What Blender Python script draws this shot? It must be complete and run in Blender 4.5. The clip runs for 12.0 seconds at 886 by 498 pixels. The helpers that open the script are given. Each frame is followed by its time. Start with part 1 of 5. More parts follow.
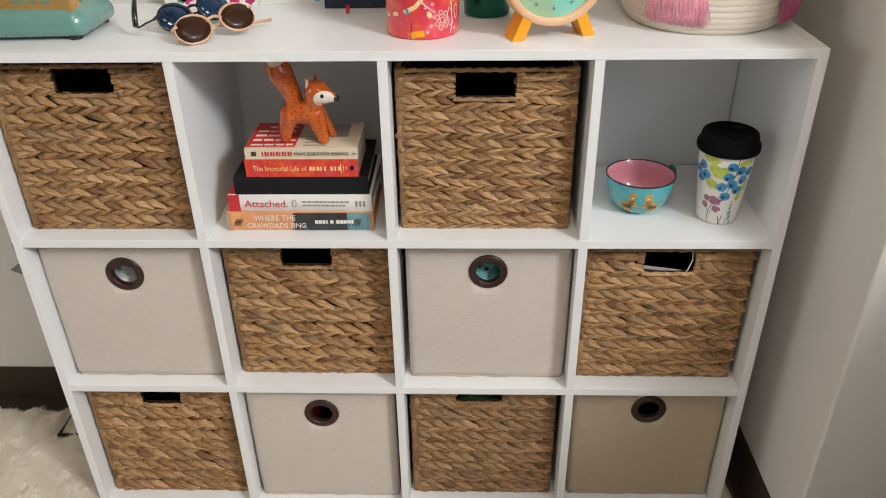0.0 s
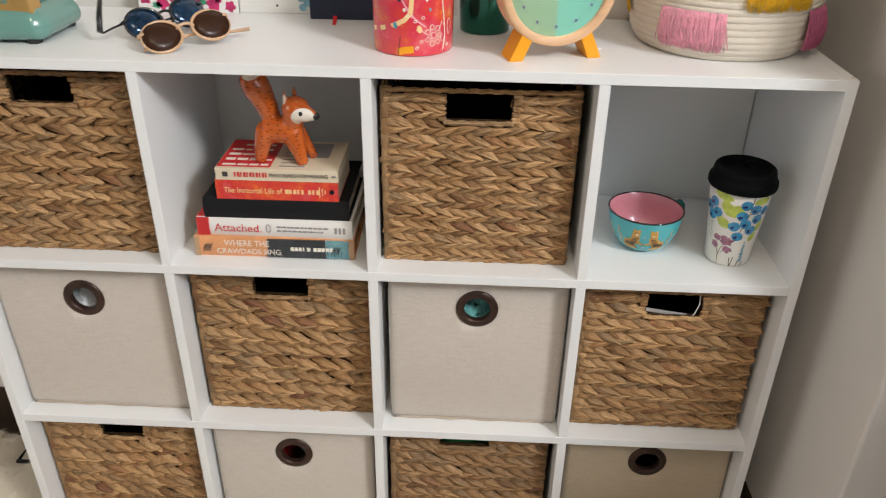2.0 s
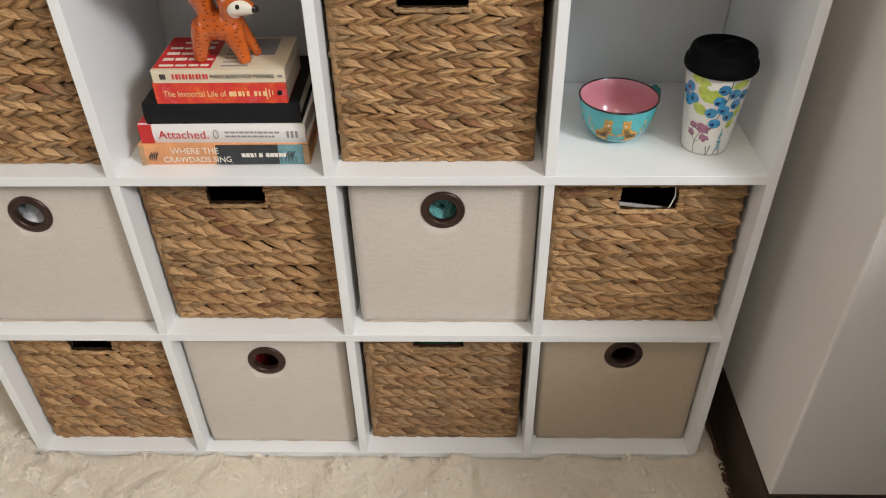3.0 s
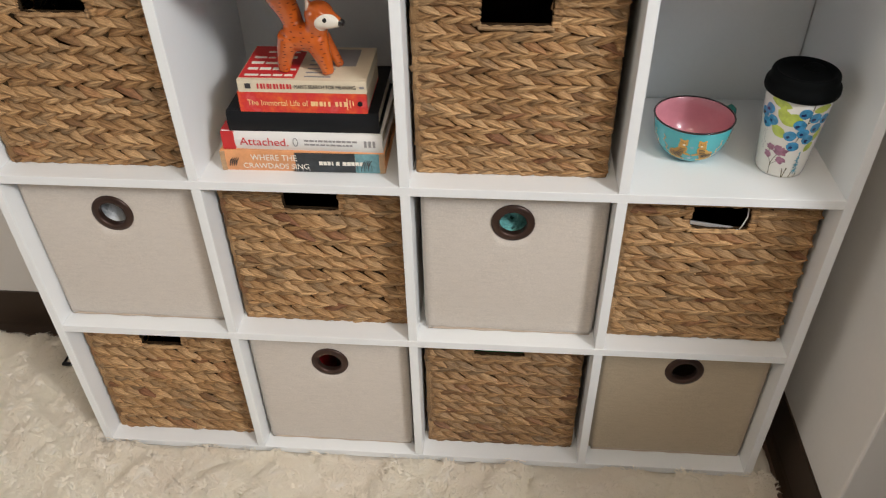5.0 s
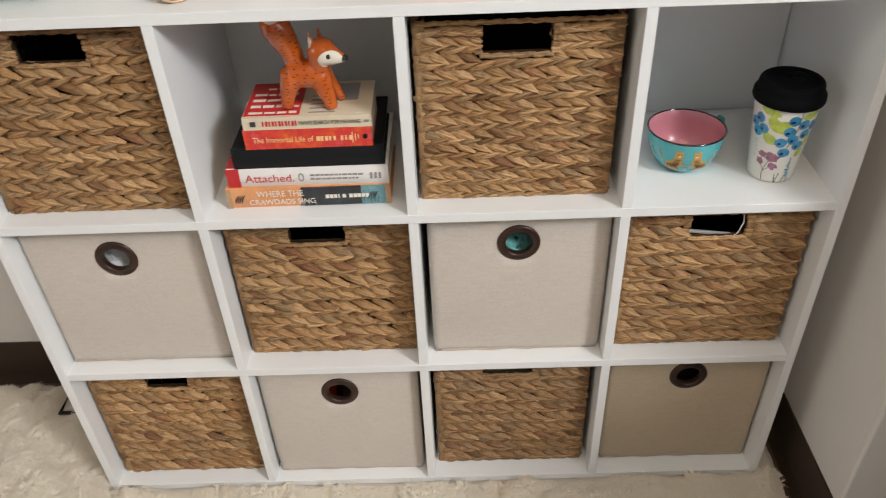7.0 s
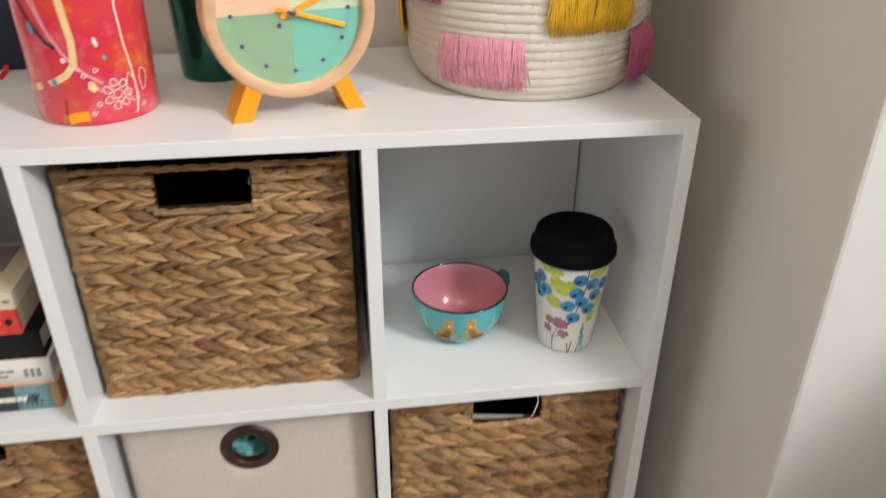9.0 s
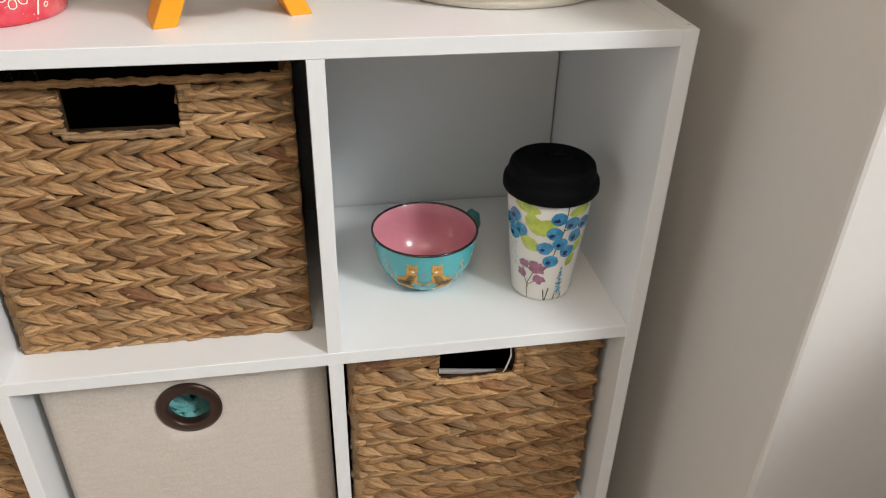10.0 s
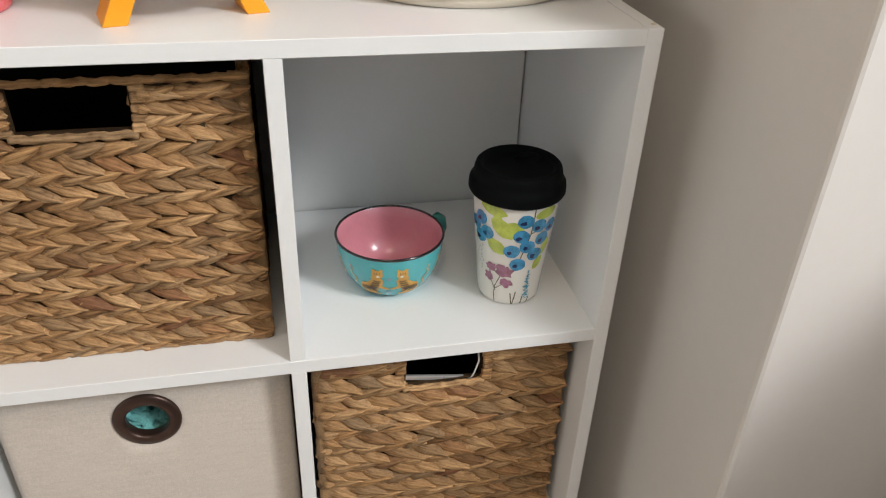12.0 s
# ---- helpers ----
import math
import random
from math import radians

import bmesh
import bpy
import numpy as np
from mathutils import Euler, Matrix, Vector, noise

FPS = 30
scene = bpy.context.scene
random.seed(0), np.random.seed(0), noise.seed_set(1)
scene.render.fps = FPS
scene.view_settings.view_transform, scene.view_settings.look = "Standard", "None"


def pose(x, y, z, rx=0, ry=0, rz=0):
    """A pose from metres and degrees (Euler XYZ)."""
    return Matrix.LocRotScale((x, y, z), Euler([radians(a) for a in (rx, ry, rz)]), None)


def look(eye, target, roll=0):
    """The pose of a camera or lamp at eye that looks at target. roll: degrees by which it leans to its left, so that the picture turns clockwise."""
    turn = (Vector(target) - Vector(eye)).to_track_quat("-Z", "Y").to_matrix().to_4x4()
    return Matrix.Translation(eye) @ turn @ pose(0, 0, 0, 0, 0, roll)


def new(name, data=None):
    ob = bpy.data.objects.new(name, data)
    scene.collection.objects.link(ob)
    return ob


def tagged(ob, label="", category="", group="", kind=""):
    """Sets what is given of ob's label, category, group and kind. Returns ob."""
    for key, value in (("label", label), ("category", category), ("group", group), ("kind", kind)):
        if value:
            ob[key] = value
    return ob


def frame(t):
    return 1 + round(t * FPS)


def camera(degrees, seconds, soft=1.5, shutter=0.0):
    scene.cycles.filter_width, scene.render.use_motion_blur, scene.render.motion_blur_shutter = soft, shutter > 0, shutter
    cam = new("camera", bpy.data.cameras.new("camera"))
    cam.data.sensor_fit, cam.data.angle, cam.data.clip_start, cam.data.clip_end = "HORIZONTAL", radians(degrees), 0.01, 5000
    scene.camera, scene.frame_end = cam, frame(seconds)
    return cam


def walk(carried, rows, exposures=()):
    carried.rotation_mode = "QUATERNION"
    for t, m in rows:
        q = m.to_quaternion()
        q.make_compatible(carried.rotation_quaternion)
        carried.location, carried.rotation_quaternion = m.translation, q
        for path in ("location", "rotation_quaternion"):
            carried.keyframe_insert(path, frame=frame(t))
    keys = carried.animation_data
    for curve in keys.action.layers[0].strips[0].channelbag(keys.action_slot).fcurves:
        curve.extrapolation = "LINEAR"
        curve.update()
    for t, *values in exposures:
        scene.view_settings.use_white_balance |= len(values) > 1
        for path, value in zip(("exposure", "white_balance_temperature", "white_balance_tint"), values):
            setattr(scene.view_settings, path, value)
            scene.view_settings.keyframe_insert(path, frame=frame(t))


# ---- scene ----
cam = camera(59.8, 12.0, soft=1.1, shutter=0.4)
PATH = [
    (0, (0.721, -1.038, 1.213), (0.661, 0.681, 0.193), -0.9),
    (0.5, (0.721, -1.035, 1.211), (0.651, 0.68, 0.184), -1.5),
    (1, (0.723, -1.032, 1.208), (0.655, 0.676, 0.169), -1.8),
    (1.5, (0.721, -1.024, 1.201), (0.659, 0.697, 0.184), -0.5),
    (1.8, (0.721, -0.975, 1.192), (0.67, 0.761, 0.201), 0.6),
    (2, (0.742, -0.936, 1.19), (0.674, 0.8, 0.198), 0.9),
    (2.2, (0.755, -0.925, 1.198), (0.682, 0.793, 0.177), 0.3),
    (2.5, (0.768, -0.897, 1.182), (0.703, 0.708, -0.01), -0.5),
    (2.7, (0.784, -0.882, 1.177), (0.736, 0.684, -0.065), -1.1),
    (4.3, (0.779, -0.872, 1.191), (0.691, 0.748, 0.022), -0.4),
    (4.5, (0.764, -0.877, 1.192), (0.648, 0.727, 0.003), -0.2),
    (5, (0.734, -0.875, 1.207), (0.596, 0.683, -0.04), -1.1),
    (5.2, (0.712, -0.895, 1.216), (0.618, 0.671, -0.024), -1.9),
    (5.5, (0.671, -0.907, 1.224), (0.652, 0.644, -0.038), -1.6),
    (6, (0.64, -0.926, 1.228), (0.633, 0.649, -0.004), -1.1),
    (6.5, (0.636, -0.908, 1.231), (0.578, 0.679, 0.015), -2.1),
    (6.7, (0.646, -0.896, 1.228), (0.589, 0.69, 0.011), -2.2),
    (8.3, (0.804, -0.81, 1.236), (0.993, 0.785, 0.044), -1.7),
    (8.5, (0.839, -0.775, 1.197), (1.051, 0.862, 0.068), 0.1),
    (8.7, (0.848, -0.715, 1.161), (1.097, 0.962, 0.099), 1.0),
    (9, (0.878, -0.637, 1.153), (1.126, 1.089, 0.172), 0.3),
    (9.2, (0.89, -0.604, 1.12), (1.148, 1.148, 0.19), 0.3),
    (9.5, (0.896, -0.569, 1.105), (1.18, 1.146, 0.116), 0.7),
    (10, (0.896, -0.569, 1.087), (1.212, 1.09, 0.017), 1.5),
    (10.5, (0.898, -0.563, 1.095), (1.225, 1.084, 0.008), 0.9),
    (11, (0.899, -0.561, 1.09), (1.239, 1.096, 0.022), 1.2),
    (11.5, (0.905, -0.559, 1.089), (1.265, 1.096, 0.025), 1.7),
    (12, (0.904, -0.558, 1.08), (1.294, 1.092, 0.019), 2.3),
]
walk(cam, [(t, look(eye, target, roll)) for t, eye, target, roll in PATH])

# ---- world, light, exposure ----
world = bpy.data.worlds.new("sky")
scene.world = world
world.use_nodes = True
wn = world.node_tree
sky = wn.nodes.new("ShaderNodeTexSky")
sky.sky_type = "NISHITA"
sky.sun_disc = False
sky.sun_elevation, sky.sun_rotation = radians(48), radians(110)
wn.nodes["Background"].inputs["Strength"].default_value = 0.10
wn.links.new(sky.outputs[0], wn.nodes["Background"].inputs["Color"])
scene.view_settings.exposure = -0.08


def area_lamp(name, eye, target, sx, sy, watts, colour):
    d = bpy.data.lights.new(name, "AREA")
    d.shape, d.size, d.size_y, d.energy, d.color = "RECTANGLE", sx, sy, watts, colour
    ob = new(name, d)
    ob.matrix_world = look(eye, target)
    return ob


# daylight: bright sky outside the side window; unseen fill lamps added west and overhead
area_lamp("sky_lamp", (3.70, -2.95, 3.50), (0.7, -0.1, 0.6), 0.85, 0.85, 168, (0.985, 0.982, 0.975))
area_lamp("side_window_lamp", (1.80, -1.45, 1.70), (0.80, -1.20, 1.40), 1.5, 1.1, 6.0, (0.86, 0.94, 1.0))
# west fill: no source seen, its opening is added to wall_west
area_lamp("west_fill_lamp", (-2.17, -1.20, 1.55), (0.9, -0.4, 0.8), 1.5, 1.1, 12, (1.0, 0.94, 0.87))
# warm fill added under the ceiling, without any fixture
area_lamp("ceiling_fill_lamp", (0.75, -1.15, 2.43), (0.75, -1.0, 0.0), 0.7, 0.7, 12, (1.0, 0.84, 0.66))

# ---- materials ----


def nodes_of(name):
    m = bpy.data.materials.new(name)
    m.use_nodes = True
    nt = m.node_tree
    return m, nt, nt.nodes["Principled BSDF"]


def add(nt, kind, **values):
    n = nt.nodes.new(kind)
    for k, v in values.items():
        n.inputs[k].default_value = v
    return n


def coords(nt, sx=1, sy=1, sz=1):
    tc = nt.nodes.new("ShaderNodeTexCoord")
    mp = nt.nodes.new("ShaderNodeMapping")
    mp.inputs["Scale"].default_value = (sx, sy, sz)
    nt.links.new(tc.outputs["Object"], mp.inputs["Vector"])
    return mp.outputs["Vector"]


def ramp(nt, fac, stops):
    r = nt.nodes.new("ShaderNodeValToRGB")
    e = r.color_ramp.elements
    while len(e) < len(stops):
        e.new(0.5)
    for el, (p, c) in zip(e, stops):
        el.position, el.color = p, (*c, 1)
    nt.links.new(fac, r.inputs[0])
    return r.outputs["Color"]


def mixed(nt, fac, a, b, mode="MIX"):
    m = nt.nodes.new("ShaderNodeMix")
    m.data_type, m.blend_type = "RGBA", mode
    for sock, v in ((m.inputs[0], fac), (m.inputs[6], a), (m.inputs[7], b)):
        if isinstance(v, (int, float)):
            sock.default_value = v
        elif isinstance(v, tuple):
            sock.default_value = (*v, 1)
        else:
            nt.links.new(v, sock)
    return m.outputs[2]


def noisy(nt, vec, scale, detail=4, rough=0.55):
    n = add(nt, "ShaderNodeTexNoise", Scale=scale, Detail=detail, Roughness=rough)
    nt.links.new(vec, n.inputs["Vector"])
    return n.outputs["Fac"]


def bump(nt, p, height, strength, distance):
    b = add(nt, "ShaderNodeBump", Strength=strength, Distance=distance)
    nt.links.new(height, b.inputs["Height"])
    nt.links.new(b.outputs[0], p.inputs["Normal"])


def surface(name, base, rough=0.5, vary=0.08, large=6.0, fine=120.0, relief=0.15, depth=0.0005, metal=0.0, coat=0.0, stretch=(1, 1, 1)):
    """Plain stuff with large blotches and a fine grain, in colour, gloss and relief."""
    m, nt, p = nodes_of(name)
    v = coords(nt, *stretch)
    a, b = noisy(nt, v, large), noisy(nt, v, fine, 3)
    dark = tuple(c * (1 - vary) for c in base)
    light = tuple(min(1, c * (1 + vary)) for c in base)
    c1 = ramp(nt, a, [(0.3, dark), (0.7, light)])
    c2 = ramp(nt, b, [(0.3, (1 - vary * 0.6,) * 3), (0.7, (1, 1, 1))])
    nt.links.new(mixed(nt, 1.0, c1, c2, "MULTIPLY"), p.inputs["Base Color"])
    r = nt.nodes.new("ShaderNodeMapRange")
    r.inputs["To Min"].default_value, r.inputs["To Max"].default_value = max(0.02, rough - 0.06), min(1, rough + 0.06)
    nt.links.new(a, r.inputs["Value"])
    nt.links.new(r.outputs[0], p.inputs["Roughness"])
    p.inputs["Metallic"].default_value, p.inputs["Coat Weight"].default_value = metal, coat
    if relief:
        bump(nt, p, b, relief, depth)
    return m


def linen(name, base):
    m, nt, p = nodes_of(name)
    wx = coords(nt, 260, 260, 1500)
    wz = coords(nt, 1500, 260, 260)
    t1, t2 = noisy(nt, wx, 1.0, 3), noisy(nt, wz, 1.0, 3)
    weave = mixed(nt, 0.5, t1, t2)
    blot = noisy(nt, coords(nt), 5.0)
    c = ramp(nt, weave, [(0.35, tuple(k * 0.86 for k in base)), (0.65, tuple(min(1, k * 1.08) for k in base))])
    slub = ramp(nt, noisy(nt, coords(nt, 40, 60, 210), 1.0, 5), [(0.32, (0.955, 0.95, 0.945)), (0.5, (1.0, 1.0, 1.0)), (0.7, (1.03, 1.027, 1.02))])
    b = mixed(nt, 1.0, ramp(nt, blot, [(0.3, (0.93, 0.93, 0.92)), (0.7, (1, 1, 1))]), slub, "MULTIPLY")
    nt.links.new(mixed(nt, 1.0, c, b, "MULTIPLY"), p.inputs["Base Color"])
    p.inputs["Roughness"].default_value = 0.9
    p.inputs["Sheen Weight"].default_value = 0.15
    bump(nt, p, weave, 0.25, 0.0006)
    return m


def straw(name, gain=1.0, warm=1.0):
    """Dried water hyacinth: each strand has its own tint, and fibres along it."""
    m, nt, p = nodes_of(name)
    info = nt.nodes.new("ShaderNodeObjectInfo")
    geo = nt.nodes.new("ShaderNodeNewGeometry")
    mix_r = nt.nodes.new("ShaderNodeMath")
    mix_r.operation = "ADD"
    nt.links.new(info.outputs["Random"], mix_r.inputs[0])
    nt.links.new(geo.outputs["Random Per Island"], mix_r.inputs[1])
    fr = nt.nodes.new("ShaderNodeMath")
    fr.operation = "FRACT"
    nt.links.new(mix_r.outputs[0], fr.inputs[0])
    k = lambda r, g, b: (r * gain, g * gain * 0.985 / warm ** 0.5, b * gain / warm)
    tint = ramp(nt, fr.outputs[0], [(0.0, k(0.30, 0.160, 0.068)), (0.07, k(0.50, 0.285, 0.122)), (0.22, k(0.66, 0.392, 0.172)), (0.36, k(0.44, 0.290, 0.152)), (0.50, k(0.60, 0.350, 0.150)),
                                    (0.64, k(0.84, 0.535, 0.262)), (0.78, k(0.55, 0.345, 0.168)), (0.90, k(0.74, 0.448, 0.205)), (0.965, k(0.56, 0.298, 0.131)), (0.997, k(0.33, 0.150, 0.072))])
    v = coords(nt, 26, 300, 520)
    fib = noisy(nt, v, 1.0, 6, 0.65)
    patch = noisy(nt, coords(nt), 60.0, 4)
    f = ramp(nt, fib, [(0.30, (0.24, 0.18, 0.14)), (0.43, (0.74, 0.71, 0.67)), (0.55, (1.0, 1.0, 1.0)), (0.68, (1.48, 1.42, 1.30))])
    q = ramp(nt, patch, [(0.28, (0.52, 0.46, 0.42)), (0.46, (0.92, 0.90, 0.88)), (0.60, (1.0, 1.0, 1.0)), (0.74, (1.22, 1.20, 1.16))])
    nt.links.new(mixed(nt, 1.0, mixed(nt, 1.0, tint, f, "MULTIPLY"), q, "MULTIPLY"), p.inputs["Base Color"])
    p.inputs["Roughness"].default_value = 0.58
    bump(nt, p, fib, 0.9, 0.0020)
    return m


M_WHITE = surface("white_laminate", (0.81, 0.82, 0.82), 0.38, 0.02, 3, 260, 0.05, 0.0003)
M_BACK = surface("white_back_board", (0.80, 0.805, 0.79), 0.6, 0.03, 3, 200, 0.05, 0.0003)
M_WALL = surface("wall_paint", (0.755, 0.728, 0.695), 0.85, 0.03, 2.0, 90, 0.12, 0.0006)
M_CEIL = surface("ceiling_paint", (0.82, 0.81, 0.79), 0.9, 0.02, 2, 80, 0.1)
M_BASE = surface("brown_vinyl_base", (0.048, 0.032, 0.022), 0.5, 0.15, 4, 120, 0.1)
M_FLOOR = surface("dark_wood_floor", (0.10, 0.06, 0.04), 0.5, 0.25, 3, 60, 0.2, stretch=(1, 8, 1))
M_RUG = surface("cream_pile", (0.99, 0.925, 0.83), 0.95, 0.05, 9, 300, 0.2, 0.002)
rug_nt = M_RUG.node_tree
thin = add(rug_nt, "ShaderNodeBsdfTranslucent", Color=(0.99, 0.925, 0.83, 1))
blend = add(rug_nt, "ShaderNodeMixShader", Fac=0.45)
rug_nt.links.new(rug_nt.nodes["Principled BSDF"].outputs[0], blend.inputs[1])
rug_nt.links.new(thin.outputs[0], blend.inputs[2])
rug_nt.links.new(blend.outputs[0], rug_nt.nodes["Material Output"].inputs["Surface"])
M_STRAW = straw("hyacinth_strand", 0.73)
M_STRAW_BROWN = straw("brown_hyacinth_strand", 0.63, 1.02)
# strand colour taken near black: painted shade for the gaps between strands
M_STRAW_GAP_SHADE = straw("hyacinth_gap_shade", 0.09)
# near black: the shade inside the open baskets is put into this colour
M_INNER_SHADE = surface("basket_inner_shade", (0.03, 0.022, 0.016), 0.9, 0.3, 20, 200, 0.3)
M_LINEN = linen("pale_linen", (0.630, 0.566, 0.504))
M_TAN = linen("tan_linen", (0.50, 0.408, 0.290))
M_SEAM = surface("linen_seam", (0.52, 0.42, 0.33), 0.9, 0.1, 20, 300, 0.3)
M_BRONZE = surface("bronze_grommet", (0.062, 0.034, 0.026), 0.38, 0.2, 30, 300, 0.1, metal=0.55)
# black that stands for the shade inside the fabric bins
M_BIN_SHADE = surface("bin_inner_shade", (0.012, 0.012, 0.012), 0.9, 0.2)
M_BLACK = surface("black_cover", (0.009, 0.010, 0.012), 0.6, 0.2, 8, 300, 0.15)
M_SILICONE = surface("black_silicone", (0.0030, 0.0038, 0.0042), 0.7, 0.15, 14, 300, 0.08)
M_PAPER = surface("page_edges", (0.72, 0.64, 0.50), 0.9, 0.12, 4, 30, 0.5, 0.0006, stretch=(1, 1, 60))
M_PAPER_TAN = surface("tan_page_edges", (0.50, 0.32, 0.18), 0.8, 0.12, 4, 30, 0.5, 0.0006, stretch=(1, 1, 60))
M_ORANGE_COVER = surface("peach_cover", (0.78, 0.36, 0.16), 0.42, 0.18, 18, 200, 0.05)
M_NAVY_COVER = surface("night_cover", (0.035, 0.04, 0.045), 0.42, 0.4, 40, 200, 0.05)
M_TEAL_COVER = surface("teal_cover", (0.16, 0.33, 0.36), 0.42, 0.3, 50, 200, 0.05)
M_WHITE_COVER = surface("white_cover", (0.80, 0.78, 0.75), 0.4, 0.03, 8, 200, 0.05)
M_RED_COVER = surface("red_cover", (0.60, 0.028, 0.03), 0.42, 0.08, 8, 200, 0.05)
M_CREAM_COVER = surface("cream_cover", (0.72, 0.62, 0.46), 0.5, 0.06, 12, 200, 0.05)
M_INK = surface("dark_ink", (0.05, 0.045, 0.045), 0.6, 0.1)
M_GREY_INK = surface("grey_ink", (0.30, 0.28, 0.28), 0.6, 0.1)
M_RED_INK = surface("red_ink", (0.62, 0.05, 0.055), 0.5, 0.1)
M_PALE_INK = surface("pale_ink", (0.85, 0.80, 0.70), 0.5, 0.05)
M_YELLOW_INK = surface("peach_ink", (0.90, 0.62, 0.30), 0.5, 0.05)
M_TEAL = surface("teal_glaze", (0.055, 0.40, 0.44), 0.14, 0.05, 20, 200, 0.02, coat=0.5)
M_TEAL_DEEP = surface("deep_teal_glaze", (0.03, 0.22, 0.20), 0.2, 0.05, 20, 200, 0.02, coat=0.5)
M_PINK = surface("pink_glaze", (0.62, 0.25, 0.30), 0.19, 0.06, 20, 200, 0.02)
M_RIM = surface("black_glaze", (0.012, 0.010, 0.012), 0.15, 0.1, coat=0.5)
M_GOLD = surface("gold_paint", (0.62, 0.34, 0.07), 0.4, 0.15, 60, 300, 0.1)
M_CERAMIC = surface("white_ceramic", (0.80, 0.77, 0.71), 0.16, 0.02, 10, 200, 0.02, coat=0.4)
M_BERRY = surface("blueberry_paint", (0.065, 0.31, 0.56), 0.2, 0.35, 160, 400, 0.02, coat=0.3)
M_BERRY_DARK = surface("berry_crown_paint", (0.015, 0.03, 0.12), 0.2, 0.2, coat=0.3)
M_LEAF = surface("lime_leaf_paint", (0.52, 0.62, 0.10), 0.2, 0.25, 90, 300, 0.02, coat=0.3)
M_MAUVE = surface("mauve_flower_paint", (0.36, 0.15, 0.23), 0.2, 0.3, 160, 400, 0.02, coat=0.3)
M_STEM = surface("stem_paint", (0.12, 0.10, 0.05), 0.2, 0.2, coat=0.3)
M_SKY = surface("pale_blue_paint", (0.10, 0.36, 0.50), 0.2, 0.3, 160, 400, 0.02, coat=0.3)
M_ROPE = surface("cotton_rope", (0.76, 0.69, 0.585), 0.95, 0.06, 12, 520, 0.45, 0.0010)
M_TPINK = surface("pink_yarn", (0.86, 0.38, 0.47), 0.8, 0.18, 60, 400, 0.2)
M_TMAG = surface("magenta_yarn", (0.52, 0.13, 0.25), 0.8, 0.18, 60, 400, 0.2)
M_TYEL = surface("yellow_yarn", (0.85, 0.50, 0.02), 0.8, 0.15, 60, 400, 0.2)
M_WOOD = surface("pale_beech", (0.72, 0.44, 0.25), 0.45, 0.1, 14, 200, 0.08, stretch=(1, 1, 6))
M_ORANGE = surface("orange_paint", (0.88, 0.36, 0.008), 0.4, 0.04, 10, 200, 0.04)
M_MINT = surface("mint_dial", (0.17, 0.47, 0.37), 0.45, 0.03)
M_SAGE = surface("sage_dial", (0.24, 0.39, 0.24), 0.45, 0.03)
M_PEACH = surface("peach_dial", (0.72, 0.47, 0.30), 0.45, 0.05, 30, 200, 0.03)
M_CREAM = surface("cream_dial", (0.52, 0.60, 0.42), 0.45, 0.03)
M_PURPLE = surface("purple_dots", (0.055, 0.03, 0.16), 0.45, 0.05)
M_GREEN = surface("green_metal", (0.005, 0.11, 0.075), 0.22, 0.1, 12, 200, 0.02, metal=0.75, coat=0.4)
M_SAGE_ENAMEL = surface("sage_enamel", (0.13, 0.29, 0.25), 0.18, 0.06, 10, 300, 0.02, coat=0.7)
M_BRASS = surface("brass_plate", (0.62, 0.38, 0.13), 0.38, 0.08, 20, 300, 0.05, metal=0.6)
M_RUBBER = surface("black_rubber", (0.015, 0.015, 0.015), 0.7, 0.1)
M_NAVY = surface("navy_cloth_cover", (0.012, 0.018, 0.045), 0.7, 0.15, 8, 400, 0.2)
M_RIBBON = surface("red_ribbon", (0.65, 0.02, 0.03), 0.5, 0.1)
M_FRAME = surface("tan_acetate", (0.60, 0.38, 0.22), 0.25, 0.12, 40, 300, 0.02, coat=0.4)
M_LENS = surface("brown_lens", (0.040, 0.015, 0.007), 0.34, 0.2, 12, 200, 0.0, coat=0.1)
M_BLUE_LENS = surface("blue_mirror_lens", (0.010, 0.045, 0.105), 0.14, 0.6, 25, 200, 0.0, metal=0.4, coat=0.3)
M_BLACK_FRAME = surface("black_acetate", (0.010, 0.011, 0.012), 0.22, 0.2, coat=0.4)
M_CARD = surface("white_card", (0.78, 0.77, 0.74), 0.55, 0.03, 14, 200, 0.05)
M_FLOWER = surface("magenta_print", (0.55, 0.03, 0.15), 0.5, 0.35, 70, 300, 0.02)
M_LEAFP = surface("green_print", (0.06, 0.30, 0.18), 0.5, 0.3, 70, 300, 0.02)
M_BLUEP = surface("blue_print", (0.25, 0.48, 0.60), 0.5, 0.3, 70, 300, 0.02)
M_CHROME = surface("chrome", (0.75, 0.75, 0.76), 0.18, 0.05, metal=1.0, relief=0.0)
M_SILVER = surface("silver_edge", (0.72, 0.72, 0.73), 0.3, 0.05, metal=0.6, relief=0.0)
M_WIRE = surface("black_wire", (0.010, 0.010, 0.010), 0.45, 0.1, metal=0.3)
M_GREYP = surface("grey_plastic", (0.26, 0.26, 0.27), 0.5, 0.1)
M_YARN = surface("teal_yarn", (0.20, 0.56, 0.54), 0.95, 0.3, 60, 500, 0.9, 0.002)
# darker copy of the yarn: shade between the windings, put into colour
M_YARN_SHADE = surface("shaded_teal_yarn", (0.085, 0.29, 0.28), 0.95, 0.3, 60, 500, 0.6, 0.002)
M_BAG = surface("crumpled_white_bag", (0.86, 0.87, 0.88), 0.3, 0.12, 40, 90, 0.8, 0.006)
M_GREENC = surface("green_cloth", (0.01, 0.22, 0.06), 0.9, 0.3, 40, 300, 0.6, 0.002)
M_FRAMEW = surface("window_frame_white", (0.8, 0.8, 0.79), 0.4, 0.02)


